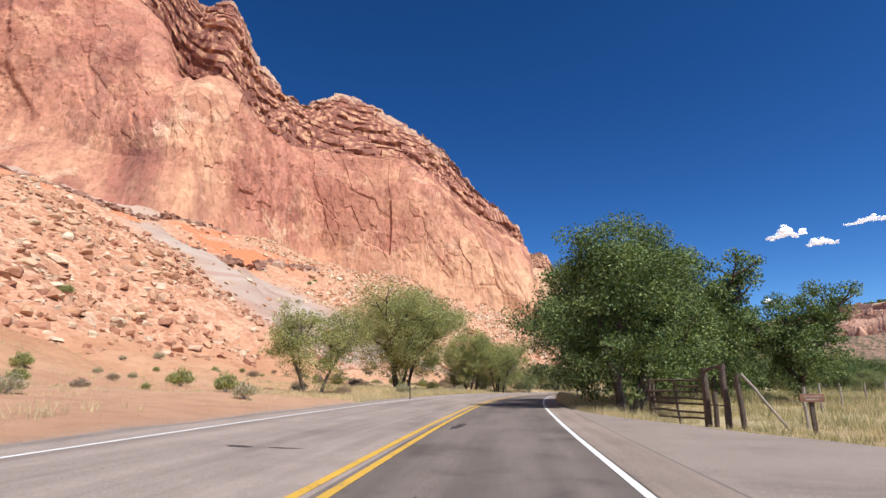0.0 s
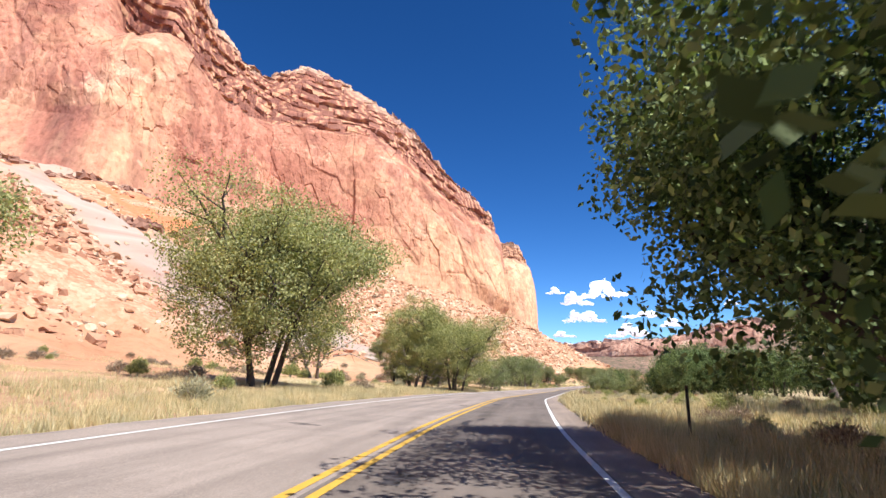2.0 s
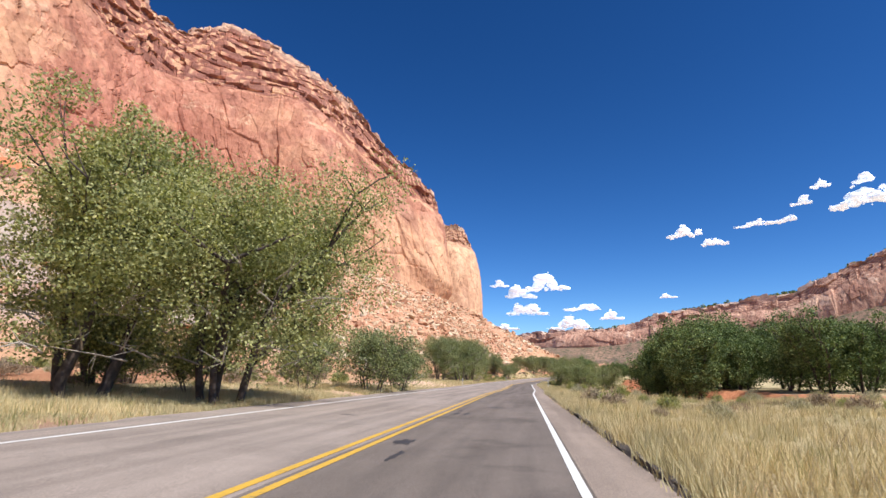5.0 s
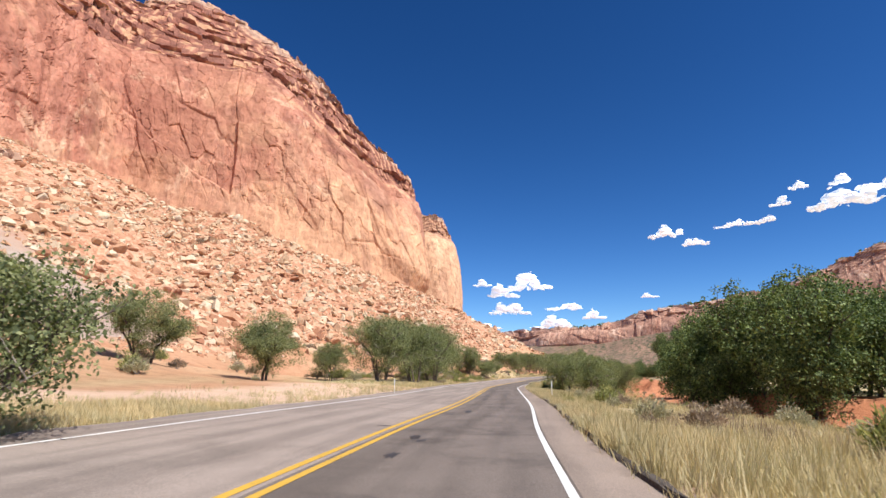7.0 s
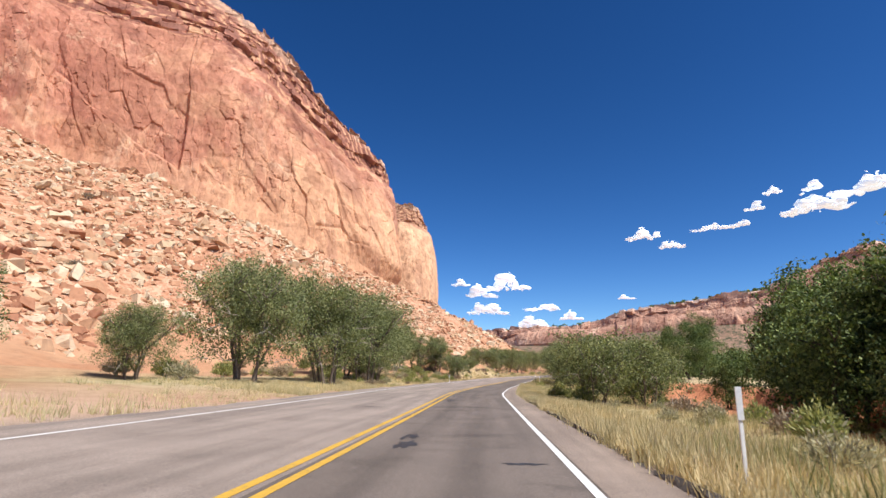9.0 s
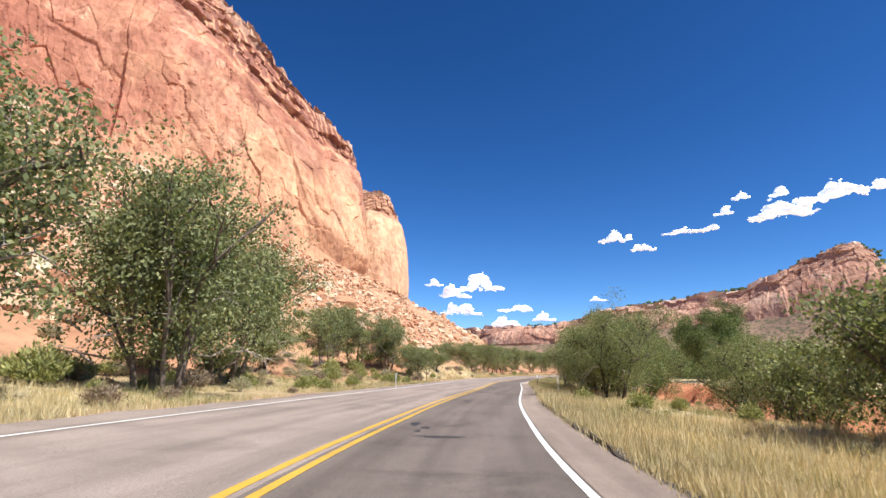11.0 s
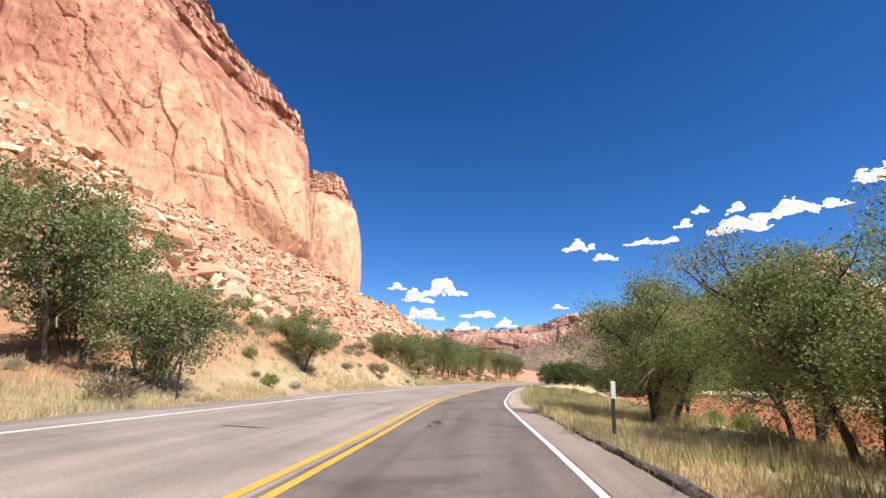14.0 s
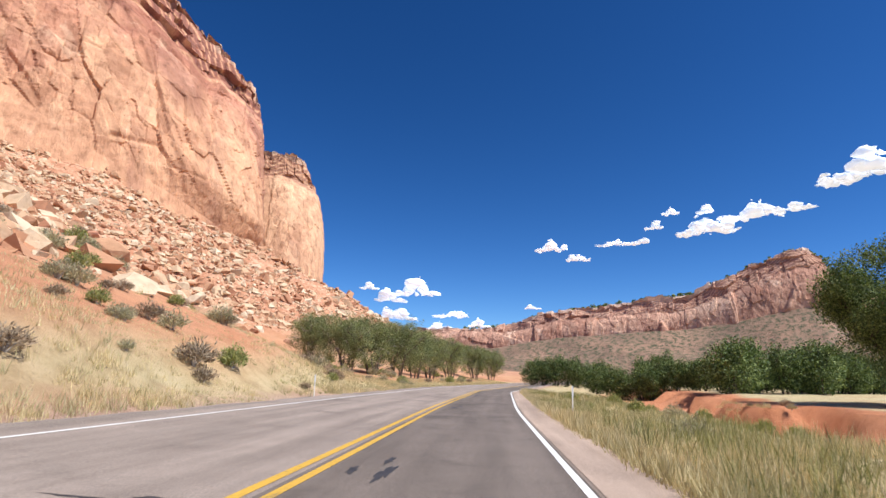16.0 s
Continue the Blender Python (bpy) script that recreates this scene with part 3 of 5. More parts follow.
def build_kerb(s0, s1):
    ss = np.arange(s0, s1, 0.5)
    prof = [(KERB, 0.0), (KERB + 0.02, 0.06), (KERB + 0.06, 0.09), (KERB + 0.12, 0.09), (KERB + 0.18, 0.03), (KERB + 0.22, -0.25)]
    gs, gp = np.meshgrid(ss, np.arange(len(prof)), indexing="ij")
    pd, pz = np.array([p[0] for p in prof]), np.array([p[1] for p in prof])
    n1, n2 = fbm(gs / 0.9, gp * 0.7, 0, 51, 3), fbm(gs / 1.1, gp * 0.6, 4, 53, 3)
    broken = smooth(fbm(gs / 6.0, gs * 0, 0, 57, 3), 0.35, 0.75)
    x, y = road_place(gs.ravel(), (pd[gp] + n1 * 0.06).ravel())
    z = ((pz[gp]) * (1 - 0.85 * broken * (pz[gp] > 0.02)) + n2 * 0.02 - 0.03).ravel() + road_rise(gs.ravel())
    me = mesh_from("kerb", np.stack([x, y, z], 1), grid_faces(len(ss), len(prof)), M_KERB)
    tagged(new("kerb", me), "low crumbling black asphalt kerb along the road edge", "kerb", kind="structure")


build_kerb(84, 277)


def tar_patch(s, d, length, width, seed):
    bm = bmesh.new()
    rnd = random.Random(seed)
    k = 44
    ring = []
    p1, p2, p3 = (rnd.uniform(0, 6.28) for _ in range(3))
    for i in range(k):
        a = 2 * math.pi * i / k
        r = 0.66 + 0.16 * math.sin(2 * a + p1) + 0.14 * math.sin(5 * a + p2) + 0.10 * math.sin(9 * a + p3) + 0.12 * rnd.random()
        ps, pd = s + math.cos(a) * r * length / 2, d + math.sin(a) * r * width / 2
        x, y = road_place(ps, pd)
        ring.append(bm.verts.new((x, y, float(cross(np.array(pd)) + road_rise(ps)) + 0.0235)))
    bm.faces.new(ring)
    bmesh.ops.recalc_face_normals(bm, faces=bm.faces)
    for f in bm.faces:
        if f.normal.z < 0:
            f.normal_flip()
    me = bpy.data.meshes.new("tar_patch")
    bm.to_mesh(me)
    bm.free()
    me.materials.append(M_TAR)
    tagged(new("tar_patch", me), "dark irregular tar repair patch on asphalt", "road patch", "tar patches on the road", "structure")


rnd = random.Random(5)
for i in range(52):
    s = 45 + i * 5.6 + rnd.uniform(-2.5, 2.5)
    if i % 2 == 0:
        # seal that has bled along the centre line
        for k in range(rnd.choice([2, 3, 4])):
            tar_patch(s + rnd.uniform(-1.6, 1.6), rnd.uniform(0.5, 1.15), rnd.uniform(0.5, 1.7), rnd.uniform(0.15, 0.42), 100 * i + k)
    else:
        d = rnd.choice([-3.2, -2.4, -1.6, -0.9, 1.9, 2.6]) + rnd.uniform(-0.4, 0.4)
        for k in range(rnd.choice([1, 2, 3])):
            tar_patch(s + rnd.uniform(-0.35, 0.35), d + rnd.uniform(-0.5, 0.5), rnd.uniform(0.1, 0.4), rnd.uniform(0.4, 1.3), 100 * i + k)


# ---- cliffs ----
def at_columns(points, n):
    """Columns follow the control points' index, so that the rows stay beside one another."""
    p = np.array(points, float)
    t, tt = np.arange(len(p)), np.linspace(0, len(p) - 1, n)
    m = np.gradient(p, axis=0)
    k = np.clip(tt.astype(int), 0, len(p) - 2)
    u = (tt - k)[:, None]
    return (2 * u ** 3 - 3 * u ** 2 + 1) * p[k] + (u ** 3 - 2 * u ** 2 + u) * m[k] + (-2 * u ** 3 + 3 * u ** 2) * p[k + 1] + (u ** 3 - u ** 2) * m[k + 1]


def facets(a, b, seed):
    """Irregular flat cells: their random numbers, the way from their middles, and the nearness of an edge."""
    ia, ib, o = np.floor(a).astype(np.int64), np.floor(b).astype(np.int64), np.zeros(a.shape, np.int64)
    d1, d2 = np.full(a.shape, 9.0), np.full(a.shape, 9.0)
    ka, kb, xa, xb = ia.copy(), ib.copy(), np.zeros(a.shape), np.zeros(a.shape)
    for p in (-1, 0, 1):
        for q in (-1, 0, 1):
            ca, cb = ia + p, ib + q
            va, vb = a - ca - 0.1 - 0.8 * lattice(ca, cb, o, seed), b - cb - 0.1 - 0.8 * lattice(ca, cb, o + 1, seed)
            d = np.hypot(va, vb)
            near = d < d1
            d2 = np.where(near, d1, np.minimum(d2, d))
            ka, kb, xa, xb = np.where(near, ca, ka), np.where(near, cb, kb), np.where(near, va, xa), np.where(near, vb, xb)
            d1 = np.where(near, d, d1)
    h = [lattice(ka, kb, o + k, seed + 50) - 0.5 for k in (2, 3, 4)]
    return h, xa, xb, d2 - d1


def build_cliff(name, foot, edge, rim, mat, label, nu, rows, seed, rough=1.0, sink=30.0, back=60.0, pale=None, scale=1.0, shear=0.22):
    f, e, r = (at_columns(q, nu) for q in (foot, edge, rim))
    nv1, nv2 = rows
    grid, strata = [], []
    low = f.copy()
    low[:, 2] -= sink
    low[:, :2] += (f - e)[:, :2] * 0.25
    for v in np.linspace(0, 1, 6)[:-1]:
        grid.append(low + (f - low) * v)
        strata.append(np.full(nu, -0.2 + 0.2 * v))
    for v in np.linspace(0, 1, nv1)[:-1]:
        p = f + (e - f) * v
        p[:, :2] = f[:, :2] + (e - f)[:, :2] * (0.45 * v + 0.55 * v ** 4)
        grid.append(p)
        strata.append(np.full(nu, v))
    for v in np.linspace(0, 1, nv2):
        p = e + (r - e) * v
        p[:, 2] = e[:, 2] + (r - e)[:, 2] * (v ** 0.92)
        grid.append(p)
        strata.append(np.full(nu, 1 + v))
    back_way = (r - f)
    back_way[:, 2] = 0
    back_way /= np.maximum(np.linalg.norm(back_way, axis=1, keepdims=True), 1e-6)
    for k, drop in ((0.35, 1.0), (1.0, 5.0)):
        p = r + back_way * back * k
        p[:, 2] -= drop * back / 60
        grid.append(p)
        strata.append(np.full(nu, 2.0))
    g, st = np.stack(grid, 1), np.stack(strata, 1)     # nu, nv
    du, dv = np.gradient(g, axis=0), np.gradient(g, axis=1)
    nrm = np.cross(du, dv)
    nrm /= np.maximum(np.linalg.norm(nrm, axis=2, keepdims=True), 1e-6)
    arc = np.r_[0, np.cumsum(np.linalg.norm(np.diff(f[:, :2], axis=0), axis=1))][:, None] / scale
    hz = g[..., 2] / scale
    u = np.broadcast_to(arc, hz.shape)
    wall = smooth(st, -0.05, 0.15) * (1 - smooth(st, 0.97, 1.04))
    upper = smooth(st, 0.98, 1.06)
    cell = lambda a, b, k: lattice(np.floor(a).astype(np.int64), np.floor(b).astype(np.int64), np.zeros(a.shape, np.int64), k) - 0.5
    warp = fbm(u / 30, hz / 40, 0, seed + 1, 2) * 1.8
    lean = u + 0.9 * shear * hz + warp

    # buttresses, then flat slabs of three sizes, and cracks along some of their edges
    disp = fbm(lean / 95, hz / 300, 0, seed + 4, 2) * 7.0
    slab = 0.0
    for wide, high, off, tilt, deep, k, lo in ((46, 120, 3.6, 4.2, 0.9, 31, -1.5), (19, 50, 1.7, 1.5, 0.6, 32, -0.35), (7.5, 17, 1.15, 0.8, 0.4, 33, -0.35), (3.4, 6.5, 0.75, 0.5, 0.2, 34, -0.3)):
        h, xa, xb, rift = facets(lean / wide, (hz + shear * u + warp * 2) / high, seed + k)
        some = smooth(value_noise(u / (2.2 * wide), hz / (1.4 * high), 5, seed + k), lo, lo + 0.25)
        face = some * (h[0] * off + xa * h[1] * tilt * 2 + xb * h[2] * tilt)
        for _ in range({31: 3, 32: 2}.get(k, 0)):
            face[1:-1, 1:-1] = (face[1:-1, 1:-1] * 2 + face[:-2, 1:-1] + face[2:, 1:-1] + face[1:-1, :-2] + face[1:-1, 2:]) / 6
        disp = disp + face
        disp = disp - deep * some * (1 - smooth(rift, 0.0, 1.0 / wide)) * smooth(value_noise(u / wide, hz / high * 2.5, 7, seed + k), 0.05, 0.4)
        slab = slab + some * h[1] * (0.45 if k == 31 else 0.8)
    disp += fbm(u / 4, hz / 6, 1, seed + 35, 3) * 0.18
    disp = wall * (disp - 0.5)
    # bedded ledges above: treads and risers, broken into blocks
    thick = 6.2
    dip = fbm(u / 70, u * 0, 0, seed + 5, 3) * 1.3 + fbm(u / 14, hz / 14, 0, seed + 45, 2) * 0.35
    k = np.hanning(2 * (nu // 7) + 1)
    pad = nu // 7
    base = e[:, 2] / scale
    base = np.convolve(np.r_[2 * base[0] - base[pad:0:-1], base, 2 * base[-1] - base[-2:-pad - 2:-1]], k / k.sum(), "valid")
    sv = (hz - base[:, None]) / thick + dip
    band = np.floor(sv)
    step = sv - band
    row = lattice(band.astype(np.int64), np.zeros(u.shape, np.int64), np.zeros(u.shape, np.int64), seed)
    block = cell((u + warp) / (10 + 14 * row) + row * 5, band, seed + 7)
    half = np.floor(sv * 2.0)
    block2 = cell((u - warp) / (3.6 + 4 * row) + half * 0.61, half, seed + 27)
    tall = thick * scale
    some = smooth(value_noise(u / 45, sv / 2.5, 3, seed + 47), -0.75, -0.1)
    lift = (smooth(step, 0.45, 0.85) - step) * some * upper * (st < 1.999)
    half_step = sv * 2.0 - half
    lift2 = 0.5 * (smooth(half_step, 0.4, 0.9) - half_step) * upper * (st < 1.999) * (1 - 0.6 * some)
    disp += upper * (block * 5.2 + block2 * 2.8 + fbm(u / 60, hz / 60, 0, seed + 6, 2) * 5.0 - 2.0) * (1 - 0.5 * smooth(st, 1.9, 2.0))
    disp += fbm(u / 5, hz / 4, 2, seed + 9, 3) * 0.25
    g[..., 2] += (lift + lift2) * tall
    g = g + nrm * (disp * rough * scale)[..., None]
    top = st >= 1.99
    crest = (cell((u + warp[:, -1:]) / 13, u * 0, seed + 12) * 6.5 + cell(u / 5.2, u * 0 + 1, seed + 13) * 3.6 + fbm(u / 3, u * 0, 0, seed + 14, 2) * 0.5)
    g[..., 2] += top * crest * min(rough, 0.8) * scale ** 0.5
    me = mesh_from(name, g.reshape(-1, 3), grid_faces(nu, g.shape[1]), mat)
    float_layer(me, "strata", st + 0.06 * fbm(u / 20, hz / 20, 0, seed + 10, 3))
    float_layer(me, "along", u / 100)
    float_layer(me, "slab", np.clip(0.5 + slab * wall + upper * (0.5 * block + 0.5 * block2), 0, 1))
    float_layer(me, "pale", np.zeros(st.shape) if pale is None else pale(np.linspace(0, 1, nu)[:, None], st, u, hz))
    return tagged(new(name, me), label, "cliff", kind="structure")


FOOT = [(-420, 300, 160), (-270, 320, 160), (-215, 325, 146), (-185, 318, 140), (-158, 322, 131), (-128, 360, 103), (-112, 415, 108), (-75, 425, 103), (-40, 425, 90), (15, 430, 73), (50, 440, 60), (80, 482, 48), (66, 560, 60)]
EDGE = [(-440, 400, 400), (-330, 430, 380), (-265, 440, 330), (-215, 400, 240), (-171, 391, 238), (-148, 430, 212), (-130, 456, 205), (-80, 460, 200), (-32, 464, 198), (8, 480, 172), (42, 490, 146), (79, 515, 122), (64, 570, 124)]
RIM = [(-450, 460, 510), (-350, 500, 500), (-290, 490, 450), (-238, 470, 372), (-199, 455, 360), (-170, 474, 300), (-147, 530, 296), (-110, 560, 318), (-27, 538, 266), (5, 539, 240), (45, 520, 184), (80, 524, 143), (62, 585, 150)]


def main_pale(t, st, u, hz):
    right = smooth(t, 0.62, 0.80)
    low_right = right * (1 - smooth(st, 0.35, 0.85)) * 0.9
    buttress = np.exp(-((t - 0.325) / 0.048) ** 4) * (1 - smooth(st, 1.0, 1.25)) * 0.5
    stripe = np.exp(-((st - 0.90 - 0.03 * np.sin(u / 25)) / 0.022) ** 2) * right * 1.6
    apron = (1 - smooth(st + 0.12 * value_noise(u / 14, hz / 9, 0, 77), 0.10, 0.28)) * 0.6 * smooth(t, 0.45, 0.6)
    patch = smooth(fbm(u / 34, hz / 22, 0, 78, 3), 0.4, 0.65) * 0.35 * (1 - smooth(st, 0.9, 1.05))
    return np.clip(low_right + buttress + stripe + apron + patch, 0, 1.4)


main_cliff = build_cliff("cliff_main", FOOT, EDGE, RIM, M_CLIFF, "tall red sandstone cliff with pale streaks and ledges on top", 900, (180, 170), 11, 1.0, 45, 90, main_pale)
B_FOOT = [(62, 560, 62), (80, 540, 55), (104, 530, 48), (126, 548, 42), (134, 610, 45), (132, 700, 60)]
B_EDGE = [(64, 575, 121), (82, 566, 118), (104, 560, 116), (121, 568, 110), (125, 615, 110), (122, 700, 114)]
B_RIM = [(66, 588, 137), (84, 575, 136), (101, 567, 135), (113, 573, 132), (116, 618, 131), (112, 700, 132)]
butte = build_cliff("cliff_butte", B_FOOT, B_EDGE, B_RIM, M_BUTTE, "pale peach sandstone buttress with a layered cap", 260, (90, 70), 41, 0.5, 40, 40, lambda t, st, u, hz: np.clip(0.95 - 0.3 * smooth(st, 0.9, 1.1), 0, 1) + 0 * u, 1.0, 0.03)


# ---- the mesa across the valley ----
MESA_RIM = [(110, 1420, 72), (220, 1170, 64), (320, 960, 60), (380, 881, 62), (418, 843, 66), (444, 817, 75), (469, 792, 83), (498, 763, 87), (526, 736, 93), (561, 700, 97), (574, 688, 101), (599, 663, 114), (620, 642, 128), (648, 614, 143), (663, 600, 131), (676, 590, 108), (720, 580, 90)]
shift = lambda pts, dx, dy, k, add=0.0: [(x + dx, y + dy, z * k + add) for x, y, z in pts]
mesa = build_cliff("cliff_mesa", shift(MESA_RIM, -24, -24, 0.50), shift(MESA_RIM, -13, -13, 0.84), MESA_RIM, M_MESA, "long banded red sandstone mesa across the valley", 700, (56, 60), 71, 0.75, 25, 60, lambda t, st, u, hz: 0.35 + 0 * st + 0.3 * value_noise(u / 40, hz / 8, 0, 5), 1.3, 0.0)


def build_skirt():
    top, low = at_columns(shift(MESA_RIM, -21, -21, 0.55), 220), at_columns(shift(MESA_RIM, -120, -115, 0.0, -2.0), 220)
    vs = np.linspace(0, 1, 40)
    g = low[:, None] + (top - low)[:, None] * vs[None, :, None]
    g[..., 2] = low[:, None, 2] + (top - low)[:, None, 2] * (vs[None] ** 1.7)
    n = fbm(g[..., 0] / 40, g[..., 1] / 40, 0, 81, 4)
    g[..., 2] += n * 5 * np.sin(np.pi * vs)[None]
    me = mesh_from("hill_skirt", g.reshape(-1, 3), grid_faces(220, 40), M_SKIRT, True)
    tagged(new("hill_skirt", me), "brushy grey-brown slope under the far mesa", "hillside", kind="structure")


def skirt_material():
    m, nd, lk, bs = material("brushy_slope")
    pos = coords(nd, lk)
    a, b = noise_tex(nd, lk, pos, 0.02, 5, 0.6), noise_tex(nd, lk, pos, 0.22, 6, 0.7)
    soil = ramp(nd, lk, a, [(0.35, (0.20, 0.125, 0.088)), (0.5, (0.27, 0.17, 0.115)), (0.65, (0.36, 0.22, 0.145))])
    lk.new(mix(nd, lk, ramp(nd, lk, b, [(0.46, (0, 0, 0)), (0.60, (1, 1, 1))]), soil, (0.075, 0.08, 0.04)), bs.inputs["Base Color"])
    bs.inputs["Roughness"].default_value = 0.95
    bump(nd, lk, bs, b, 0.8, 2.0)
    return m


M_SKIRT = skirt_material()
build_skirt()


def mesa_scrub():
    r = np.random.RandomState(91)
    rim = at_columns(MESA_RIM, 600)
    pick = rim[r.randint(0, 600, 260)] + np.stack([r.uniform(0, 18, 260), r.uniform(0, 18, 260), r.uniform(-1.5, 0.2, 260)], 1)
    a = r.normal(0, 1, (260, 26, 3)) * np.array([1.5, 1.5, 0.7]) * r.uniform(0.4, 1.1, 260)[:, None, None] + pick[:, None]
    a = a.reshape(-1, 3)
    e, f = r.normal(0, 0.7, a.shape), r.normal(0, 0.7, a.shape)
    v = np.stack([a - e, a + f, a + e, a - f], 1).reshape(-1, 3)
    tagged(new("juniper_scrub", mesh_from("juniper_scrub", v, np.arange(len(v)).reshape(-1, 4), M_LEAF_DEEP)), "dark juniper scrub along the mesa rim", "shrubs", kind="stuff")


mesa_scrub()


# ---- fallen rocks ----
def blocks(x, y, z, size, seed):
    """Angular blocks, each a skewed box with chipped corners."""
    r = np.random.RandomState(seed)
    n = len(x)
    cube = np.array([(a, b, c) for a in (-1, 1) for b in (-1, 1) for c in (-1, 1)], float) * 0.5
    v = cube[None] * (1 + 0.75 * (r.rand(n, 8, 3) - 0.5))
    v[:, 1::2, :2] *= r.uniform(0.25, 1.0, (n, 4, 1))
    v[:, 1::2, 2] *= r.uniform(0.4, 1.1, (n, 4))
    v[:, 0::2, :2] *= r.uniform(0.7, 1.2, (n, 4, 1))
    v *= np.stack([r.uniform(0.7, 1.5, n), r.uniform(0.6, 1.1, n), r.uniform(0.4, 0.85, n)], 1)[:, None]
    q = r.uniform(0, 2 * np.pi, n)
    tilt, az = r.normal(0, 0.55, n), r.uniform(0, 2 * np.pi, n)
    def turn(v, ang, i, j):
        c, s = np.cos(ang)[:, None], np.sin(ang)[:, None]
        a, b = v[..., i] * c - v[..., j] * s, v[..., i] * s + v[..., j] * c
        v[..., i], v[..., j] = a, b
    turn(v, tilt, 1, 2)
    turn(v, q, 0, 1)
    v *= size[:, None, None]
    v += np.stack([x, y, z + size * 0.05], 1)[:, None]
    f = np.array([(0, 1, 3, 2), (4, 6, 7, 5), (0, 4, 5, 1), (2, 3, 7, 6), (0, 2, 6, 4), (1, 5, 7, 3)])
    faces = (np.arange(n) * 8)[:, None, None] + f[None]
    return v.reshape(-1, 3), faces.reshape(-1, 4)


def cut_rocks(x, y, z, size, seed):
    """Larger fallen rocks: balls cut by random planes, half sunk in the slope."""
    bm = bmesh.new()
    bmesh.ops.create_icosphere(bm, subdivisions=2, radius=1.0)
    ball = np.array([tuple(v.co) for v in bm.verts])
    tri = np.array([[v.index for v in f.verts] for f in bm.faces])
    bm.free()
    r = np.random.RandomState(seed)
    n = len(x)
    v = np.repeat(ball[None], n, 0)
    for _ in range(9):
        w = r.normal(0, 1, (n, 3)) * np.array([1, 1, 0.8])
        w /= np.linalg.norm(w, axis=1, keepdims=True)
        over = np.maximum(np.einsum("nij,nj->ni", v, w) - r.uniform(0.35, 0.8, n)[:, None], 0)
        v = v - over[..., None] * w[:, None]
    v *= np.stack([r.uniform(0.55, 0.95, n), r.uniform(0.45, 0.75, n), r.uniform(0.35, 0.6, n)], 1)[:, None]
    q = r.uniform(0, 2 * np.pi, n)[:, None]
    a, b = v[..., 0] * np.cos(q) - v[..., 1] * np.sin(q), v[..., 0] * np.sin(q) + v[..., 1] * np.cos(q)
    v = np.stack([a, b, v[..., 2] + a * r.normal(0, 0.25, n)[:, None]], -1) * size[:, None, None] + np.stack([x, y, z + size * 0.1], 1)[:, None]
    return v.reshape(-1, 3), ((np.arange(n) * len(ball))[:, None, None] + tri[None]).reshape(-1, 3)


def scatter_rocks(name, count, s_range, l_range, sizes, seed, label, power=2.0, form=blocks, mat=None):
    r = np.random.RandomState(seed)
    s, left = r.uniform(*s_range, count), l_range[0] + (l_range[1] - l_range[0]) * r.rand(count)
    x, y = road_place(s, -left)
    z, s2, d2 = land(x, y)
    foot = np.interp(s2, [0, 205, 250, 268, 280, 292, 312, 335, 360, 600], [50, 46, 34, 24, 16, 13, 17, 28, 36, 40])
    clump = fbm(x / 22, y / 22, 0, seed + 3, 3)
    keep = (-d2 > foot + 6 * r.rand(count)) & (clump > -0.75 + 0.5 * r.rand(count))
    shale = (np.abs((s2 - 187) / 25.0 + (-d2 - 90) / 150.0) < 1.22) & (-d2 > 48) & (-d2 < 112)
    bare = (s2 > 140) & (s2 < 262) & (-d2 > 106) & (-d2 < 262)
    keep &= (s2 > 165) | (r.rand(count) < np.interp(s2, [40, 110, 165], [0.35, 0.5, 1.0]))
    keep &= (~shale | (r.rand(count) < 0.05)) & (~bare | (r.rand(count) < 0.09))
    size = sizes[0] * (sizes[1] / sizes[0]) ** (r.rand(count) ** power)
    v, f = form(x[keep], y[keep], z[keep], size[keep], seed)
    return tagged(new(name, mesh_from(name, v, f, mat or M_ROCK)), label, "rocks", kind="stuff")


M_ROCK_RED = rock_material("red_fallen_sandstone", [(0.0, (0.30, 0.14, 0.085)), (0.4, (0.40, 0.205, 0.125)), (0.75, (0.48, 0.29, 0.18)), (1.0, (0.62, 0.48, 0.34))])
scatter_rocks("red_rubble", 30000, (40, 172), (8, 215), (0.3, 2.0), 105, "red-brown sandstone rubble on the first talus slope", 1.8, blocks, M_ROCK_RED)
scatter_rocks("rubble", 66000, (165, 545), (8, 215), (0.3, 2.4), 101, "orange and tan sandstone rubble covering the talus slope", 1.8)
scatter_rocks("fallen_rocks", 11000, (40, 545), (8, 215), (0.9, 3.0), 103, "larger tan and orange sandstone rocks lying on the talus slope", 2.6, cut_rocks)
scatter_rocks("slope_stones", 26000, (205, 400), (12, 120), (0.25, 1.3), 104, "tan and orange sandstone stones packed on the lower slope", 1.6)
scatter_rocks("scree", 14000, (205, 480), (6, 110), (0.15, 0.8), 102, "small tan sandstone stones along the foot of the talus", 1.5)


def ledge(s0, s1, l0, l1, count, seed, size):
    """A broken line of dark slabs cropping out along the slope."""
    r = np.random.RandomState(seed)
    t = r.rand(count)
    s = s0 + (s1 - s0) * t
    left = l0 + (l1 - l0) * t + 5 * value_noise(t * 7, t * 0, 0, seed) + r.normal(0, 1.3, count)
    x, y = road_place(s, -left)
    z, _, _ = land(x, y)
    v, f = blocks(x, y, z + 0.3, r.uniform(1.2, 4.2, count), seed)
    tagged(new("rock_ledge", mesh_from("rock_ledge", v, f, M_LEDGE)), "dark brown broken rock ledge across the slope", "rocks", kind="stuff")


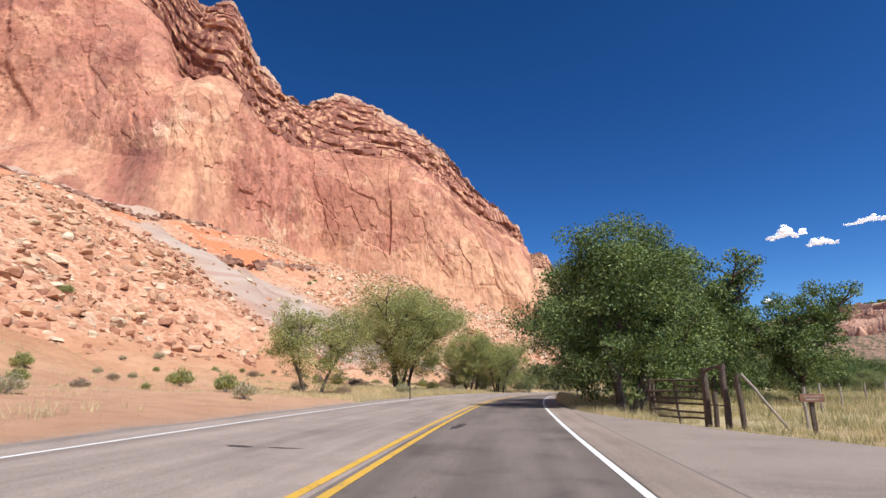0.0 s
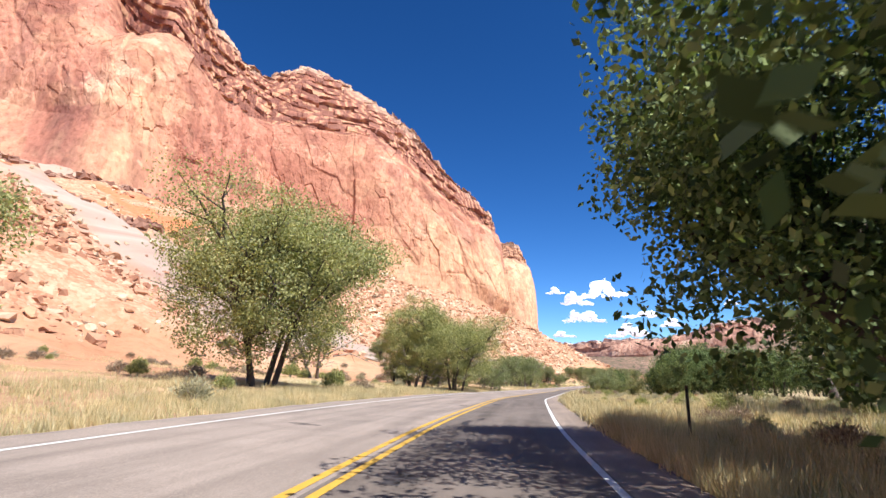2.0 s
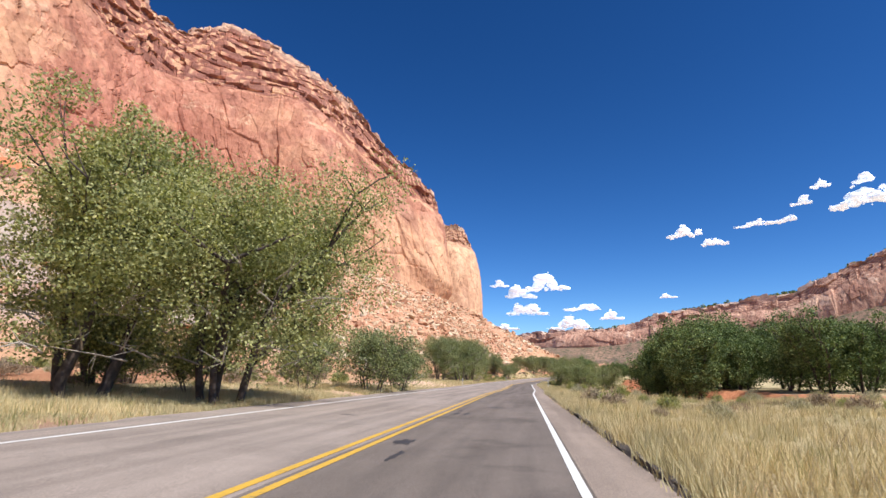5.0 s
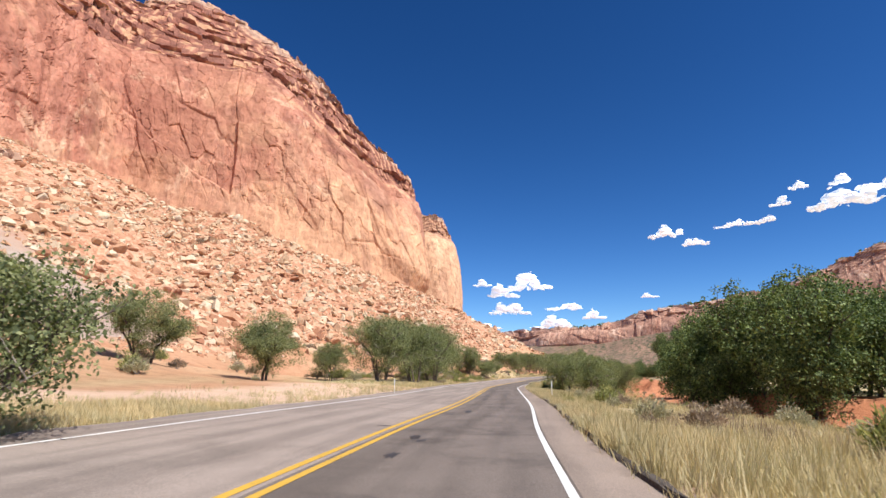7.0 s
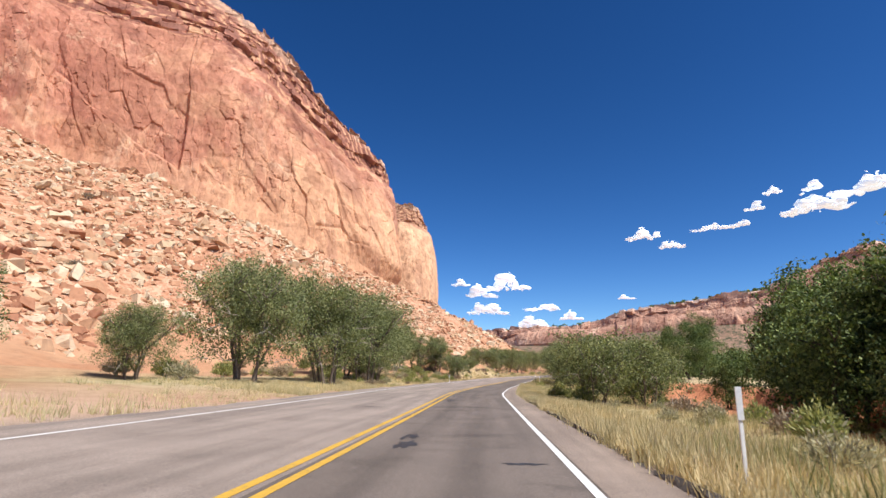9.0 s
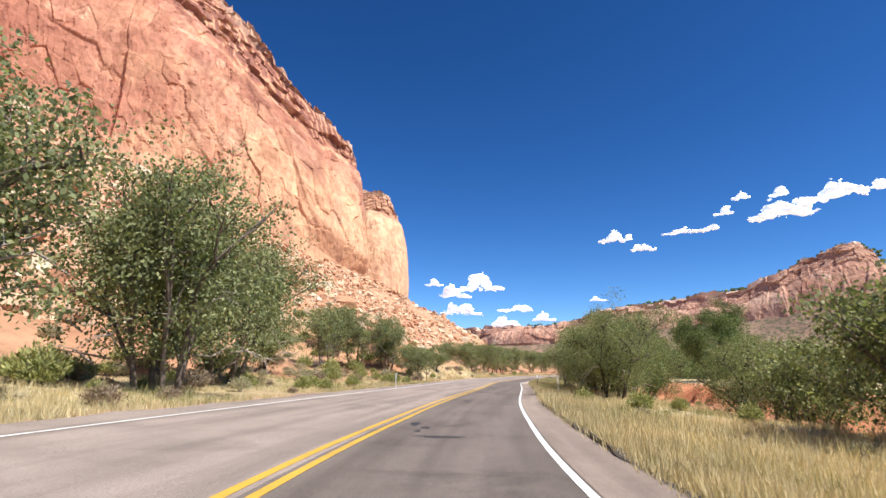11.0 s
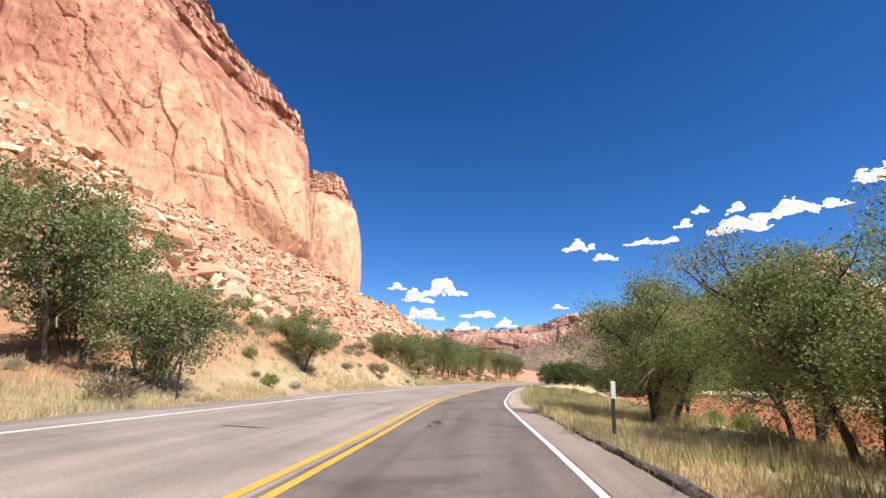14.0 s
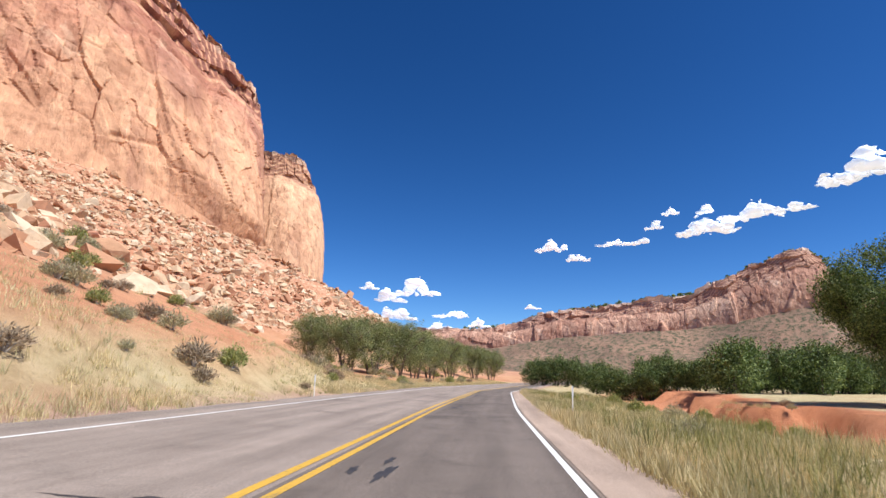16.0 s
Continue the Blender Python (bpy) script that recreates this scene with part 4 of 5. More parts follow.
M_LEDGE = rock_material("ledge_rock", [(0.0, (0.20, 0.10, 0.075)), (0.5, (0.30, 0.16, 0.11)), (1.0, (0.46, 0.30, 0.21))])
ledge(140, 262, 182, 190, 420, 601, 3)
ledge(165, 250, 118, 126, 200, 602, 2)


def boulder(x, y, size, seed, flat=0.7, label="", tint=None):
    bm = bmesh.new()
    bmesh.ops.create_icosphere(bm, subdivisions=4, radius=1.0)
    rr = random.Random(seed)
    planes = [(Vector((rr.gauss(0, 1), rr.gauss(0, 1), rr.gauss(0, 0.7))).normalized(), rr.uniform(0.42, 0.75)) for _ in range(12)]
    for v in bm.verts:
        for nrm, dist in planes:
            k = v.co.dot(nrm)
            if k > dist:
                v.co -= nrm * (k - dist)
        v.co += v.co.normalized() * (noise.noise(v.co * 2.3 + Vector((seed, 0, 0))) * 0.05 + noise.noise(v.co * 7 + Vector((seed, 0, 0))) * 0.018)
        v.co = Vector((v.co.x * 1.25, v.co.y * 0.9, v.co.z * flat)) * size * 0.5
    me = bpy.data.meshes.new("boulder")
    bm.to_mesh(me)
    bm.free()
    me.materials.append(M_BOULDER)
    ob = new("boulder", me)
    ob.matrix_world = pose(x, y, ground_z(x, y) + size * flat * 0.18, rr.uniform(-8, 8), rr.uniform(-8, 8), rr.uniform(0, 360))
    return tagged(ob, label or "large tan sandstone boulder lying on the talus slope", "boulder", "boulders on the slope")


def boulder_material():
    m, nd, lk, bs = material("boulder_sandstone")
    info = nd.new("ShaderNodeObjectInfo")
    base = ramp(nd, lk, info.outputs["Random"], [(0.0, (0.46, 0.20, 0.12)), (0.4, (0.60, 0.36, 0.23)), (1.0, (0.72, 0.53, 0.37))])
    n = noise_tex(nd, lk, coords(nd, lk), 0.9, 8, 0.66)
    lk.new(mix(nd, lk, 0.7, base, ramp(nd, lk, n, [(0.32, (0.6, 0.55, 0.52)), (0.5, (1, 1, 1)), (0.7, (1.2, 1.16, 1.1))]), "MULTIPLY"), bs.inputs["Base Color"])
    bs.inputs["Roughness"].default_value = 0.93
    bump(nd, lk, bs, n, 0.7, 0.2)
    return m


M_BOULDER = boulder_material()
rb = random.Random(77)
BOULDERS = [(-81, 126, 7.5), (-73, 118, 5.5), (-66, 104, 6.5), (-100, 138, 6.0), (14.7, 218, 4.5), (9, 214, 5.0), (13, 261, 4.2), (-9, 232, 6.0), (31, 300, 5.5), (43, 343, 6.0), (58, 296, 5.5), (65, 331, 4.5), (34, 350, 6.5), (80, 313, 4.0), (66, 290, 4.6), (24, 250, 3.6), (20, 240, 3.0), (4, 280, 5.0), (-20, 300, 6.0), (52, 318, 5.0)]
for i, (x, y, sz) in enumerate(BOULDERS):
    boulder(x, y, sz * 0.45, 300 + i, rb.uniform(0.55, 0.85))
for i in range(34):
    x, y = road_place(rb.uniform(158, 194), -(43 + 22 * rb.random() ** 1.4))
    boulder(float(x), float(y), rb.choice((1.2, 1.6, 2.0, 2.6, 3.6)), 500 + i, rb.uniform(0.5, 0.85), "pale tan sandstone boulder at the foot of grey shale")
for i in range(45):
    x, y = road_place(rb.uniform(90, 430), -rb.uniform(60, 170))
    boulder(float(x), float(y), rb.uniform(1.4, 2.8), 400 + i, rb.uniform(0.5, 0.8))


# ---- trees ----
def leaf_cloud(r, centres, radii, counts, size, squash=0.8):
    """Small four-cornered leaves scattered in clumps."""
    c = np.repeat(np.asarray(centres), counts, axis=0)
    rad = np.repeat(np.asarray(radii), counts)
    n = len(c)
    w = r.normal(0, 1, (n, 3))
    w /= np.linalg.norm(w, axis=1, keepdims=True)
    p = c + w * (rad * r.rand(n) ** 0.45)[:, None] * np.array([1, 1, squash])
    a = r.normal(0, 1, (n, 3))
    a[:, 2] -= 0.5
    a /= np.linalg.norm(a, axis=1, keepdims=True)
    b = np.cross(a, r.normal(0, 1, (n, 3)))
    b /= np.maximum(np.linalg.norm(b, axis=1, keepdims=True), 1e-6)
    L = size * r.uniform(0.6, 1.3, n)[:, None]
    v = np.stack([p - a * L * 0.5, p + b * L * 0.3, p + a * L * 0.5, p - b * L * 0.3], 1)
    return v.reshape(-1, 3), np.arange(4 * n).reshape(-1, 4)


def make_tree(name, seed, height, spread, stems, leaf_mat, bark, leaves, leaf_size, low, label, open_crown=1.0, dead=0, clump=1.0, fill=0.9, mid=0.52):
    """A trunk or several, forking limbs, and clumps of leaves at their ends."""
    rr, r = random.Random(seed), np.random.RandomState(seed)
    root = new(name)
    tagged(root, label, "tree")
    wood, tips = [], []
    trunk_r = 0.033 * height / math.sqrt(stems)

    def grow(p, way, length, radius, level):
        pts, rad, q, w = [p], [radius], p.copy(), way.copy()
        n = 4
        for i in range(n):
            w = (w + Vector((rr.gauss(0, 0.16), rr.gauss(0, 0.16), rr.gauss(0, 0.10) + 0.05))).normalized()
            q = q + w * (length / n)
            pts.append(q.copy())
            rad.append(radius * (1 - 0.42 * (i + 1) / n))
        wood.append(tube(pts, rad, 8 if level == 0 else 6 if level == 1 else 4))
        if level >= 3:
            tips.append(q)
            return
        if level >= 2:
            tips.append(pts[2])
        if level == 1:
            tips.append(pts[3])
        for k in range(rr.choice([3, 3, 4]) if level < 2 else 3):
            out = Vector((rr.gauss(0, 1), rr.gauss(0, 1), 0))
            out = out.normalized() if out.length > 1e-3 else Vector((1, 0, 0))
            nw = (w * rr.uniform(0.45, 0.9) + out * rr.uniform(0.45, 0.95) * spread / height * 1.25 + Vector((0, 0, rr.uniform(0.0, 0.35)))).normalized()
            start = pts[-1] if k < 2 else pts[rr.choice([2, 3])]
            grow(start.copy(), nw, length * rr.uniform(0.55, 0.8), radius * rr.uniform(0.42, 0.58), level + 1)

    for k in range(stems):
        a = 2 * math.pi * (k + rr.random()) / stems
        lean = 0.10 if stems == 1 else rr.uniform(0.3, 0.65)
        start = Vector((math.cos(a), math.sin(a), 0)) * (0.0 if stems == 1 else 0.25 + 0.03 * height) - Vector((0, 0, 0.35))
        grow(start, Vector((math.cos(a) * lean, math.sin(a) * lean, 1)).normalized(), height * low * rr.uniform(0.85, 1.15) + 0.35, trunk_r, 0)
    tips = np.array([tuple(t) for t in tips])
    # bring the crown to its size
    top = np.percentile(tips[:, 2], 98)
    wide = np.percentile(np.hypot(tips[:, 0], tips[:, 1]), 95)
    k_z, k_r = (height * 0.93) / top, (spread * 0.44) / wide
    kk = np.array([k_r, k_r, k_z])
    def fit(p):
        p = np.asarray(p, float)
        f = smooth(p[..., 2], 0, height * 0.35)[..., None]
        return p * (1 + (kk - 1) * np.concatenate([f, f, np.ones_like(f)], -1))
    tips = fit(tips)
    v, f = join_tubes(wood)
    v = fit(v)
    trunk = part_mesh("trunk", mesh_from("trunk", v, f, bark, True), root)
    keep = r.rand(len(tips)) < open_crown
    cen = tips[keep]
    extra = cen[r.randint(0, len(cen), len(cen) // 2)] + r.normal(0, 0.05 * spread, (len(cen) // 2, 3))
    m = int(len(cen) * fill)
    w = r.normal(0, 1, (m, 3))
    w /= np.linalg.norm(w, axis=1, keepdims=True)
    q = r.rand(m)[:, None] ** 0.35
    inside = w * q * np.array([0.43 * spread, 0.43 * spread, height * 0.92 * min(mid, 1 - mid) + 0.02 * height]) * (1 + 0.25 * value_noise(w[:, 0] * 2, w[:, 1] * 2, w[:, 2] * 2, seed))[:, None] + np.array([0, 0, height * mid])
    cen = np.concatenate([cen, extra, inside])
    radii = r.uniform(0.045, 0.125, len(cen)) * spread * clump
    counts = np.maximum(3, (leaves * radii ** 1.6 / np.sum(radii ** 1.6)).astype(int))
    lv, lf = leaf_cloud(r, cen, radii, counts, leaf_size, 0.68)
    part_mesh("crown", mesh_from("crown", lv, lf, leaf_mat), root)
    if dead:
        tw = []
        for _ in range(dead):
            a = rr.uniform(0, 6.28)
            p = Vector((math.cos(a) * spread * rr.uniform(0.05, 0.3), math.sin(a) * spread * rr.uniform(0.05, 0.3), height * rr.uniform(0.12, 0.5)))
            w = Vector((math.cos(a), math.sin(a), rr.uniform(-0.2, 0.6))).normalized()
            ln = spread * rr.uniform(0.10, 0.2)
            pts = [p, p + w * ln * 0.4 + Vector((0, 0, rr.uniform(-0.1, 0.2))), p + w * ln + Vector((rr.gauss(0, 0.2), rr.gauss(0, 0.2), rr.gauss(0, 0.3)))]
            tw.append(tube(pts, [0.035, 0.025, 0.008], 4))
            for _ in range(3):
                q = pts[1]
                tw.append(tube([q, q + Vector((rr.gauss(0, 0.5), rr.gauss(0, 0.5), rr.gauss(0.1, 0.4)))], [0.018, 0.004], 3))
        v, f = join_tubes(tw)
        tagged(part_mesh("deadwood", mesh_from("deadwood", v, f, M_DEADWOOD), root, "bare grey dead twigs"), kind="stuff")
    return root


def stand(root, x, y, turn=0.0, size=1.0, z=None):
    root.matrix_world = Matrix.LocRotScale((x, y, (ground_z(x, y) if z is None else z)), Euler((0, 0, radians(turn))), (size, size, size))
    return root


def again(proto, x, y, turn, size, label="", group=""):
    ob = copy_thing(proto, Matrix.LocRotScale((x, y, ground_z(x, y)), Euler((0, 0, radians(turn))), None))
    ob.scale = (size, size, size)
    return tagged(ob, label, "", group)


# the big cottonwood over the gate and its neighbours
big = stand(make_tree("cottonwood_tree", 1, 9.0, 9.4, 2, M_LEAF_DEEP, M_BARK_DARK, 100000, 0.12, 0.2, "tall dark green cottonwood tree shading the road", 1.0, 0, 1.0, 1.5), 8.8, 27.8, 0)
big.scale = (1.2, 1.2, 0.98)
again(big, 11.6, 35.4, 70, 1.2, "tall dark green cottonwood leaning towards the road", "cottonwoods by the gate")
grove = stand(make_tree("cottonwood_tree", 2, 9.0, 9.0, 1, M_LEAF_DEEP, M_BARK_DARK, 26000, 0.18, 0.22, "leafy dark green cottonwood behind the gate"), 15.5, 35, 40)
for x, y, a, k in ((15.5, 40.5, 120, 1.0), (20, 40, 200, 0.95), (25, 52, 300, 1.0), (31, 62, 20, 1.05), (21, 33, 77, 0.8), (38, 60, 150, 0.85)):
    again(grove, x, y, a, k, "leafy dark green cottonwood in the grove by the gate", "cottonwoods by the gate")
lace = stand(make_tree("cottonwood_tree", 3, 12.5, 8.5, 1, M_LEAF_DEEP, M_BARK_DARK, 7000, 0.2, 0.42, "open-crowned cottonwood with separate leaf clumps", 0.5, 0, 1.25, 0.0), 38, 72, 10)

# west side of the road
ash = stand(make_tree("ash_tree", 4, 6.2, 8.0, 2, M_LEAF_BRIGHT, M_BARK, 40000, 0.105, 0.2, "small rounded pale green tree on the sandy verge", 1.0, 8, 1.0, 1.3), -9.5, 41, 0)
elm = stand(make_tree("elm_tree", 5, 10.0, 13.2, 4, M_LEAF_BRIGHT, M_BARK_DARK, 105000, 0.135, 0.18, "wide pale green tree with several dark leaning trunks", 1.0, 34, 1.0, 1.3, 0.56), -4.8, 61.8, 30, 1.12)
thin = stand(make_tree("ash_tree", 6, 8.0, 8.0, 2, M_LEAF_BRIGHT, M_BARK, 14000, 0.13, 0.34, "twisted green tree with bare lower limbs", 0.8, 16, 1.0, 0.3, 0.65), -5.4, 84, 0)
tall = stand(make_tree("ash_tree", 7, 9.6, 8.0, 3, M_LEAF_BRIGHT, M_BARK_DARK, 44000, 0.125, 0.24, "tall loose green tree with leaning trunks", 0.85, 20, 1.0, 1.2, 0.48), 4.6, 93.0, 0, 1.12)
again(elm, 9.2, 93.4, 130, 0.88, "broad pale green tree with leaning trunks by the road")
again(tall, 2.4, 99.5, 250, 0.85, "loose green tree with leaning trunks by the road")
bush = stand(make_tree("willow_bush", 8, 4.2, 6.0, 5, M_LEAF_OLIVE, M_BARK, 15000, 0.13, 0.16, "rounded olive green roadside bush", 1.0, 8), 14.8, 109, 0)
for x, y, a, k in ((17, 114, 60, 0.8), (11, 106, 120, 0.8), (2, 104, 330, 0.8), (3.4, 97.5, 80, 0.75), (7.0, 98.2, 200, 0.7)):
    again(bush, x, y, a, k, "rounded olive green roadside bush", "roadside bushes")
lone = stand(make_tree("ash_tree", 9, 6.2, 7.4, 2, M_LEAF_OLIVE, M_BARK_DARK, 34000, 0.12, 0.2, "small dense green tree at the foot of the talus", 1.0, 6, 1.0, 1.4), 16.8, 157, 0)
again(lone, 8.0, 152, 100, 0.95, "small dense green tree at the foot of the talus")
again(lone, -3, 152, 190, 0.8, "small dense green tree at the foot of the talus")
thicket = stand(make_tree("willow_tree", 10, 7.6, 8.6, 5, M_LEAF_OLIVE, M_BARK, 34000, 0.14, 0.14, "broad olive green thicket tree beside the road", 1.0, 22), 28.4, 167.5, 0)
for x, y, a, k in ((33.2, 175, 70, 1.08), (37.0, 184.5, 160, 1.1), (38.6, 192.3, 250, 0.98), (35.5, 195, 20, 1.05), (22.5, 166, 200, 0.55)):
    again(thicket, x, y, a, k, "broad olive green thicket tree beside the road", "thicket west of the road")
again(lone, 40.0, 206.8, 10, 0.8, "dense green tree at the foot of the talus")
clump = stand(make_tree("locust_tree", 11, 6.6, 6.2, 3, M_LEAF_OLIVE, M_BARK, 18000, 0.13, 0.26, "upright grey-green tree in a roadside clump", 0.9, 10), 48.8, 222, 0)
for x, y, a, k in ((52.6, 223.5, 90, 0.95), (47.0, 228, 200, 0.9), (45.5, 220, 280, 1.0)):
    again(clump, x, y, a, k, "upright grey-green tree in a roadside clump", "roadside clump of trees")
for x, y, a, k in ((55.4, 222.2, 50, 0.85), (52.6, 225.0, 150, 0.75)):
    again(bush, x, y, a, k, "low dark green bush below the talus", "low bushes below the talus")
again(lone, 61.5, 236.2, 40, 0.56, "little round-topped green tree on the bank")
for x, y, a, k in ((84.5, 293, 0, 0.9), (89.5, 300, 80, 1.0), (94, 303, 170, 1.0), (99.5, 311, 240, 1.0), (106, 321, 10, 1.0), (116, 335, 100, 1.1), (81, 297, 310, 0.85), (130, 352, 40, 1.1), (142, 366, 10, 1.1)):
    again(thicket, x, y, a, k, "broad olive green tree where the road bends", "trees at the bend")

# east side of the road
stream = stand(make_tree("cottonwood_tree", 12, 8.8, 9.0, 3, M_LEAF_DEEP, M_BARK_DARK, 17000, 0.22, 0.14, "dark green streamside cottonwood", 1.0, 0, 1.0, 1.8, 0.46), 62, 158, 0)
re = random.Random(9)
for i in range(30):
    t = i / 29
    x, y = 58 + 75 * t + re.uniform(-4, 4), 128 + 48 * abs(t - 0.25) + re.uniform(-7, 7)
    again(stream, x, y, re.uniform(0, 360), re.uniform(0.75, 1.12), "dark green streamside cottonwood", "trees along the wash")
for x, y, k in ((68, 166, 1.0), (74, 172, 1.05), (82, 176, 1.0), (90, 184, 1.0), (78, 186, 0.8), (97, 200, 0.9)):
    again(stream, x, y, re.uniform(0, 360), k, "dark green streamside cottonwood", "trees along the wash")
for x, y, k in ((62, 147, 1.2), (65, 142, 1.2), (69, 150, 1.3), (65, 156, 1.2), (74, 153, 1.3), (68, 164, 1.25), (76, 145, 1.25), (73, 168, 1.3)):
    again(stream, x, y, re.uniform(0, 360), k, "tall dark green cottonwood above the wash", "trees along the wash")
for x, y, a, k in ((47.5, 160.5, 0, 0.95), (51.5, 161.5, 120, 1.0), (55, 170, 210, 1.0), (60, 178, 300, 0.9)):
    again(bush, x, y, a, k, "rounded grey-green bush beside the wash", "bushes beside the wash")
shady = stand(make_tree("olive_tree", 13, 6.0, 8.4, 3, M_LEAF_OLIVE, M_BARK_DARK, 60000, 0.085, 0.15, "wide dusty green tree leaning over the kerb", 1.0, 8), 60.6, 191.5, 0, 0.92)
again(shady, 65.5, 199, 130, 0.9, "wide dusty green tree by the kerb")
again(shady, 70, 190, 250, 1.0, "wide dusty green tree by the kerb")
again(big, 69.4, 202.0, 200, 0.72, "tall green cottonwood shading the lane")
for x, y, a, k in ((66.8, 203.8, 310, 0.85), (69.5, 209.5, 100, 0.8), (64.5, 196.5, 180, 0.85), (71, 203, 70, 1.0), (72.6, 219.2, 20, 0.9), (76.5, 222.5, 140, 0.8), (72, 213, 60, 0.7)):
    again(shady, x, y, a, k, "dusty green tree beside the kerb", "trees beside the kerb")
again(big, 126.0, 254.6, 90, 1.7, "tall green cottonwood above the wash")
far_tree = stand(make_tree("cottonwood_tree", 14, 8.5, 9.5, 3, M_LEAF_DEEP, M_BARK_DARK, 6500, 0.38, 0.12, "dark green cottonwood on the valley floor", 1.0, 0, 1.1, 2.2, 0.44), 168, 330, 0)
for i in range(46):
    t = i / 45
    x, y = 165 + 240 * t + re.uniform(-8, 8), 322 + 95 * t + re.uniform(-9, 9) + 26 * (i % 2)
    again(far_tree, x, y, re.uniform(0, 360), re.uniform(0.75, 1.15), "dark green cottonwood on the valley floor", "valley floor trees")
for i in range(52):
    x, y = 150 + 3.4 * i + re.uniform(-3, 3), 296 + 1.1 * i + re.uniform(-7, 7)
    again(far_tree, x, y, re.uniform(0, 360), re.uniform(0.8, 1.2), "dark green cottonwood on the valley floor", "valley floor trees")
for i in range(14):
    x, y = 141 + 1.9 * i + re.uniform(-2, 2), 344 - 2.4 * i + re.uniform(-3, 3)
    again(far_tree, x, y, re.uniform(0, 360), re.uniform(0.6, 0.95), "dark green cottonwood on the valley floor", "valley floor trees")
for i in range(40):
    x, y = 118 + 8 * i + re.uniform(-6, 6), 60 + 6.5 * i + re.uniform(-14, 14)
    again(far_tree, x, y, re.uniform(0, 360), re.uniform(0.8, 1.2), "dark green cottonwood on the valley floor", "valley floor trees")
for i in range(22):
    x, y = 62 + 6 * i + re.uniform(-3, 3), 98 + 3.2 * i + re.uniform(-4, 4)
    again(far_tree, x, y, re.uniform(0, 360), re.uniform(0.6, 0.85), "dark green tree beyond the meadow", "trees beyond the meadow")
for x, y, k in ((60, 151, 0.8), (66, 155, 0.95), (70, 163, 1.0), (76, 158, 1.0), (84, 168, 1.05), (64, 146, 0.75), (90, 172, 1.1), (73, 150, 0.9)):
    again(stream, x, y, re.uniform(0, 360), k, "dark green streamside cottonwood", "trees along the wash")


for i in range(46):
    x, y = 60 + 2.9 * i + re.uniform(-3, 3), 97 + 1.55 * i + re.uniform(-5, 4)
    again(bush, x, y, re.uniform(0, 360), re.uniform(0.7, 1.1), "dense grey-green bush beyond the meadow", "bushes beyond the meadow")


# ---- shrubs ----
def make_shrub(name, seed, height, width, mat, count, blade, label):
    r = np.random.RandomState(seed)
    root = new(name)
    tagged(root, label, "shrub")
    a, up = r.uniform(0, 2 * np.pi, count), r.uniform(0.15, 1.0, count)
    out = np.sqrt(r.rand(count))
    base = np.stack([np.cos(a) * out * 0.12, np.sin(a) * out * 0.12, np.zeros(count)], 1) * width
    tip = np.stack([np.cos(a) * out * 0.5 * width, np.sin(a) * out * 0.5 * width, height * (1 - 0.55 * out ** 2) * r.uniform(0.6, 1.1, count)], 1)
    p = base + (tip - base) * up[:, None] ** 0.5 + r.normal(0, 0.03, (count, 3)) * width
    w = (tip - base) / np.linalg.norm(tip - base, axis=1, keepdims=True) + r.normal(0, 0.45, (count, 3))
    w /= np.linalg.norm(w, axis=1, keepdims=True)
    b = np.cross(w, r.normal(0, 1, (count, 3)))
    b /= np.linalg.norm(b, axis=1, keepdims=True)
    L = blade * r.uniform(0.6, 1.4, count)[:, None]
    v = np.stack([p - w * L * 0.5, p + b * L * 0.14, p + w * L * 0.5, p - b * L * 0.14], 1)
    part_mesh("foliage", mesh_from("foliage", v.reshape(-1, 3), np.arange(4 * count).reshape(-1, 4), mat), root)
    rr = random.Random(seed)
    tw = []
    for _ in range(9):
        q = rr.uniform(0, 6.28)
        o = rr.uniform(0.15, 0.42) * width
        tw.append(tube([(0, 0, -0.08), (math.cos(q) * o * 0.5, math.sin(q) * o * 0.5, height * 0.4), (math.cos(q) * o, math.sin(q) * o, height * 0.72)], [0.02, 0.014, 0.005], 4))
    v, f = join_tubes(tw)
    tagged(part_mesh("woody_base", mesh_from("woody_base", v, f, M_DEADWOOD), root), kind="stuff")
    return root


sage = stand(make_shrub("sagebrush", 21, 0.75, 1.2, M_SAGE, 900, 0.12, "grey-green sagebrush on dry ground"), -8.5, 24)
rabbit = stand(make_shrub("rabbitbrush", 22, 0.95, 1.3, M_RABBIT, 1000, 0.16, "yellow-green rabbitbrush among dry grass"), -10.5, 27)
dry = stand(make_shrub("dry_brush", 23, 0.7, 1.3, M_DRYBUSH, 800, 0.14, "brown dry brush on the sandy slope"), -12, 31)
KINDS = ((sage, "grey-green sagebrush on dry ground", "sagebrush"), (rabbit, "yellow-green rabbitbrush among dry grass", "rabbitbrush"), (dry, "brown dry brush on the sandy slope", "dry brush"))


def plant(count, s_range, d_range, kinds, sizes, seed):
    rr = random.Random(seed)
    for _ in range(count):
        s, d = rr.uniform(*s_range), rr.uniform(*d_range)
        if -26 < d < 0 and 165 < s < 205 and d > -16:
            continue
        k = rr.choice(kinds)
        x, y = road_place(s, d)
        again(KINDS[k][0], float(x), float(y), rr.uniform(0, 360), rr.uniform(*sizes), KINDS[k][1], KINDS[k][2])


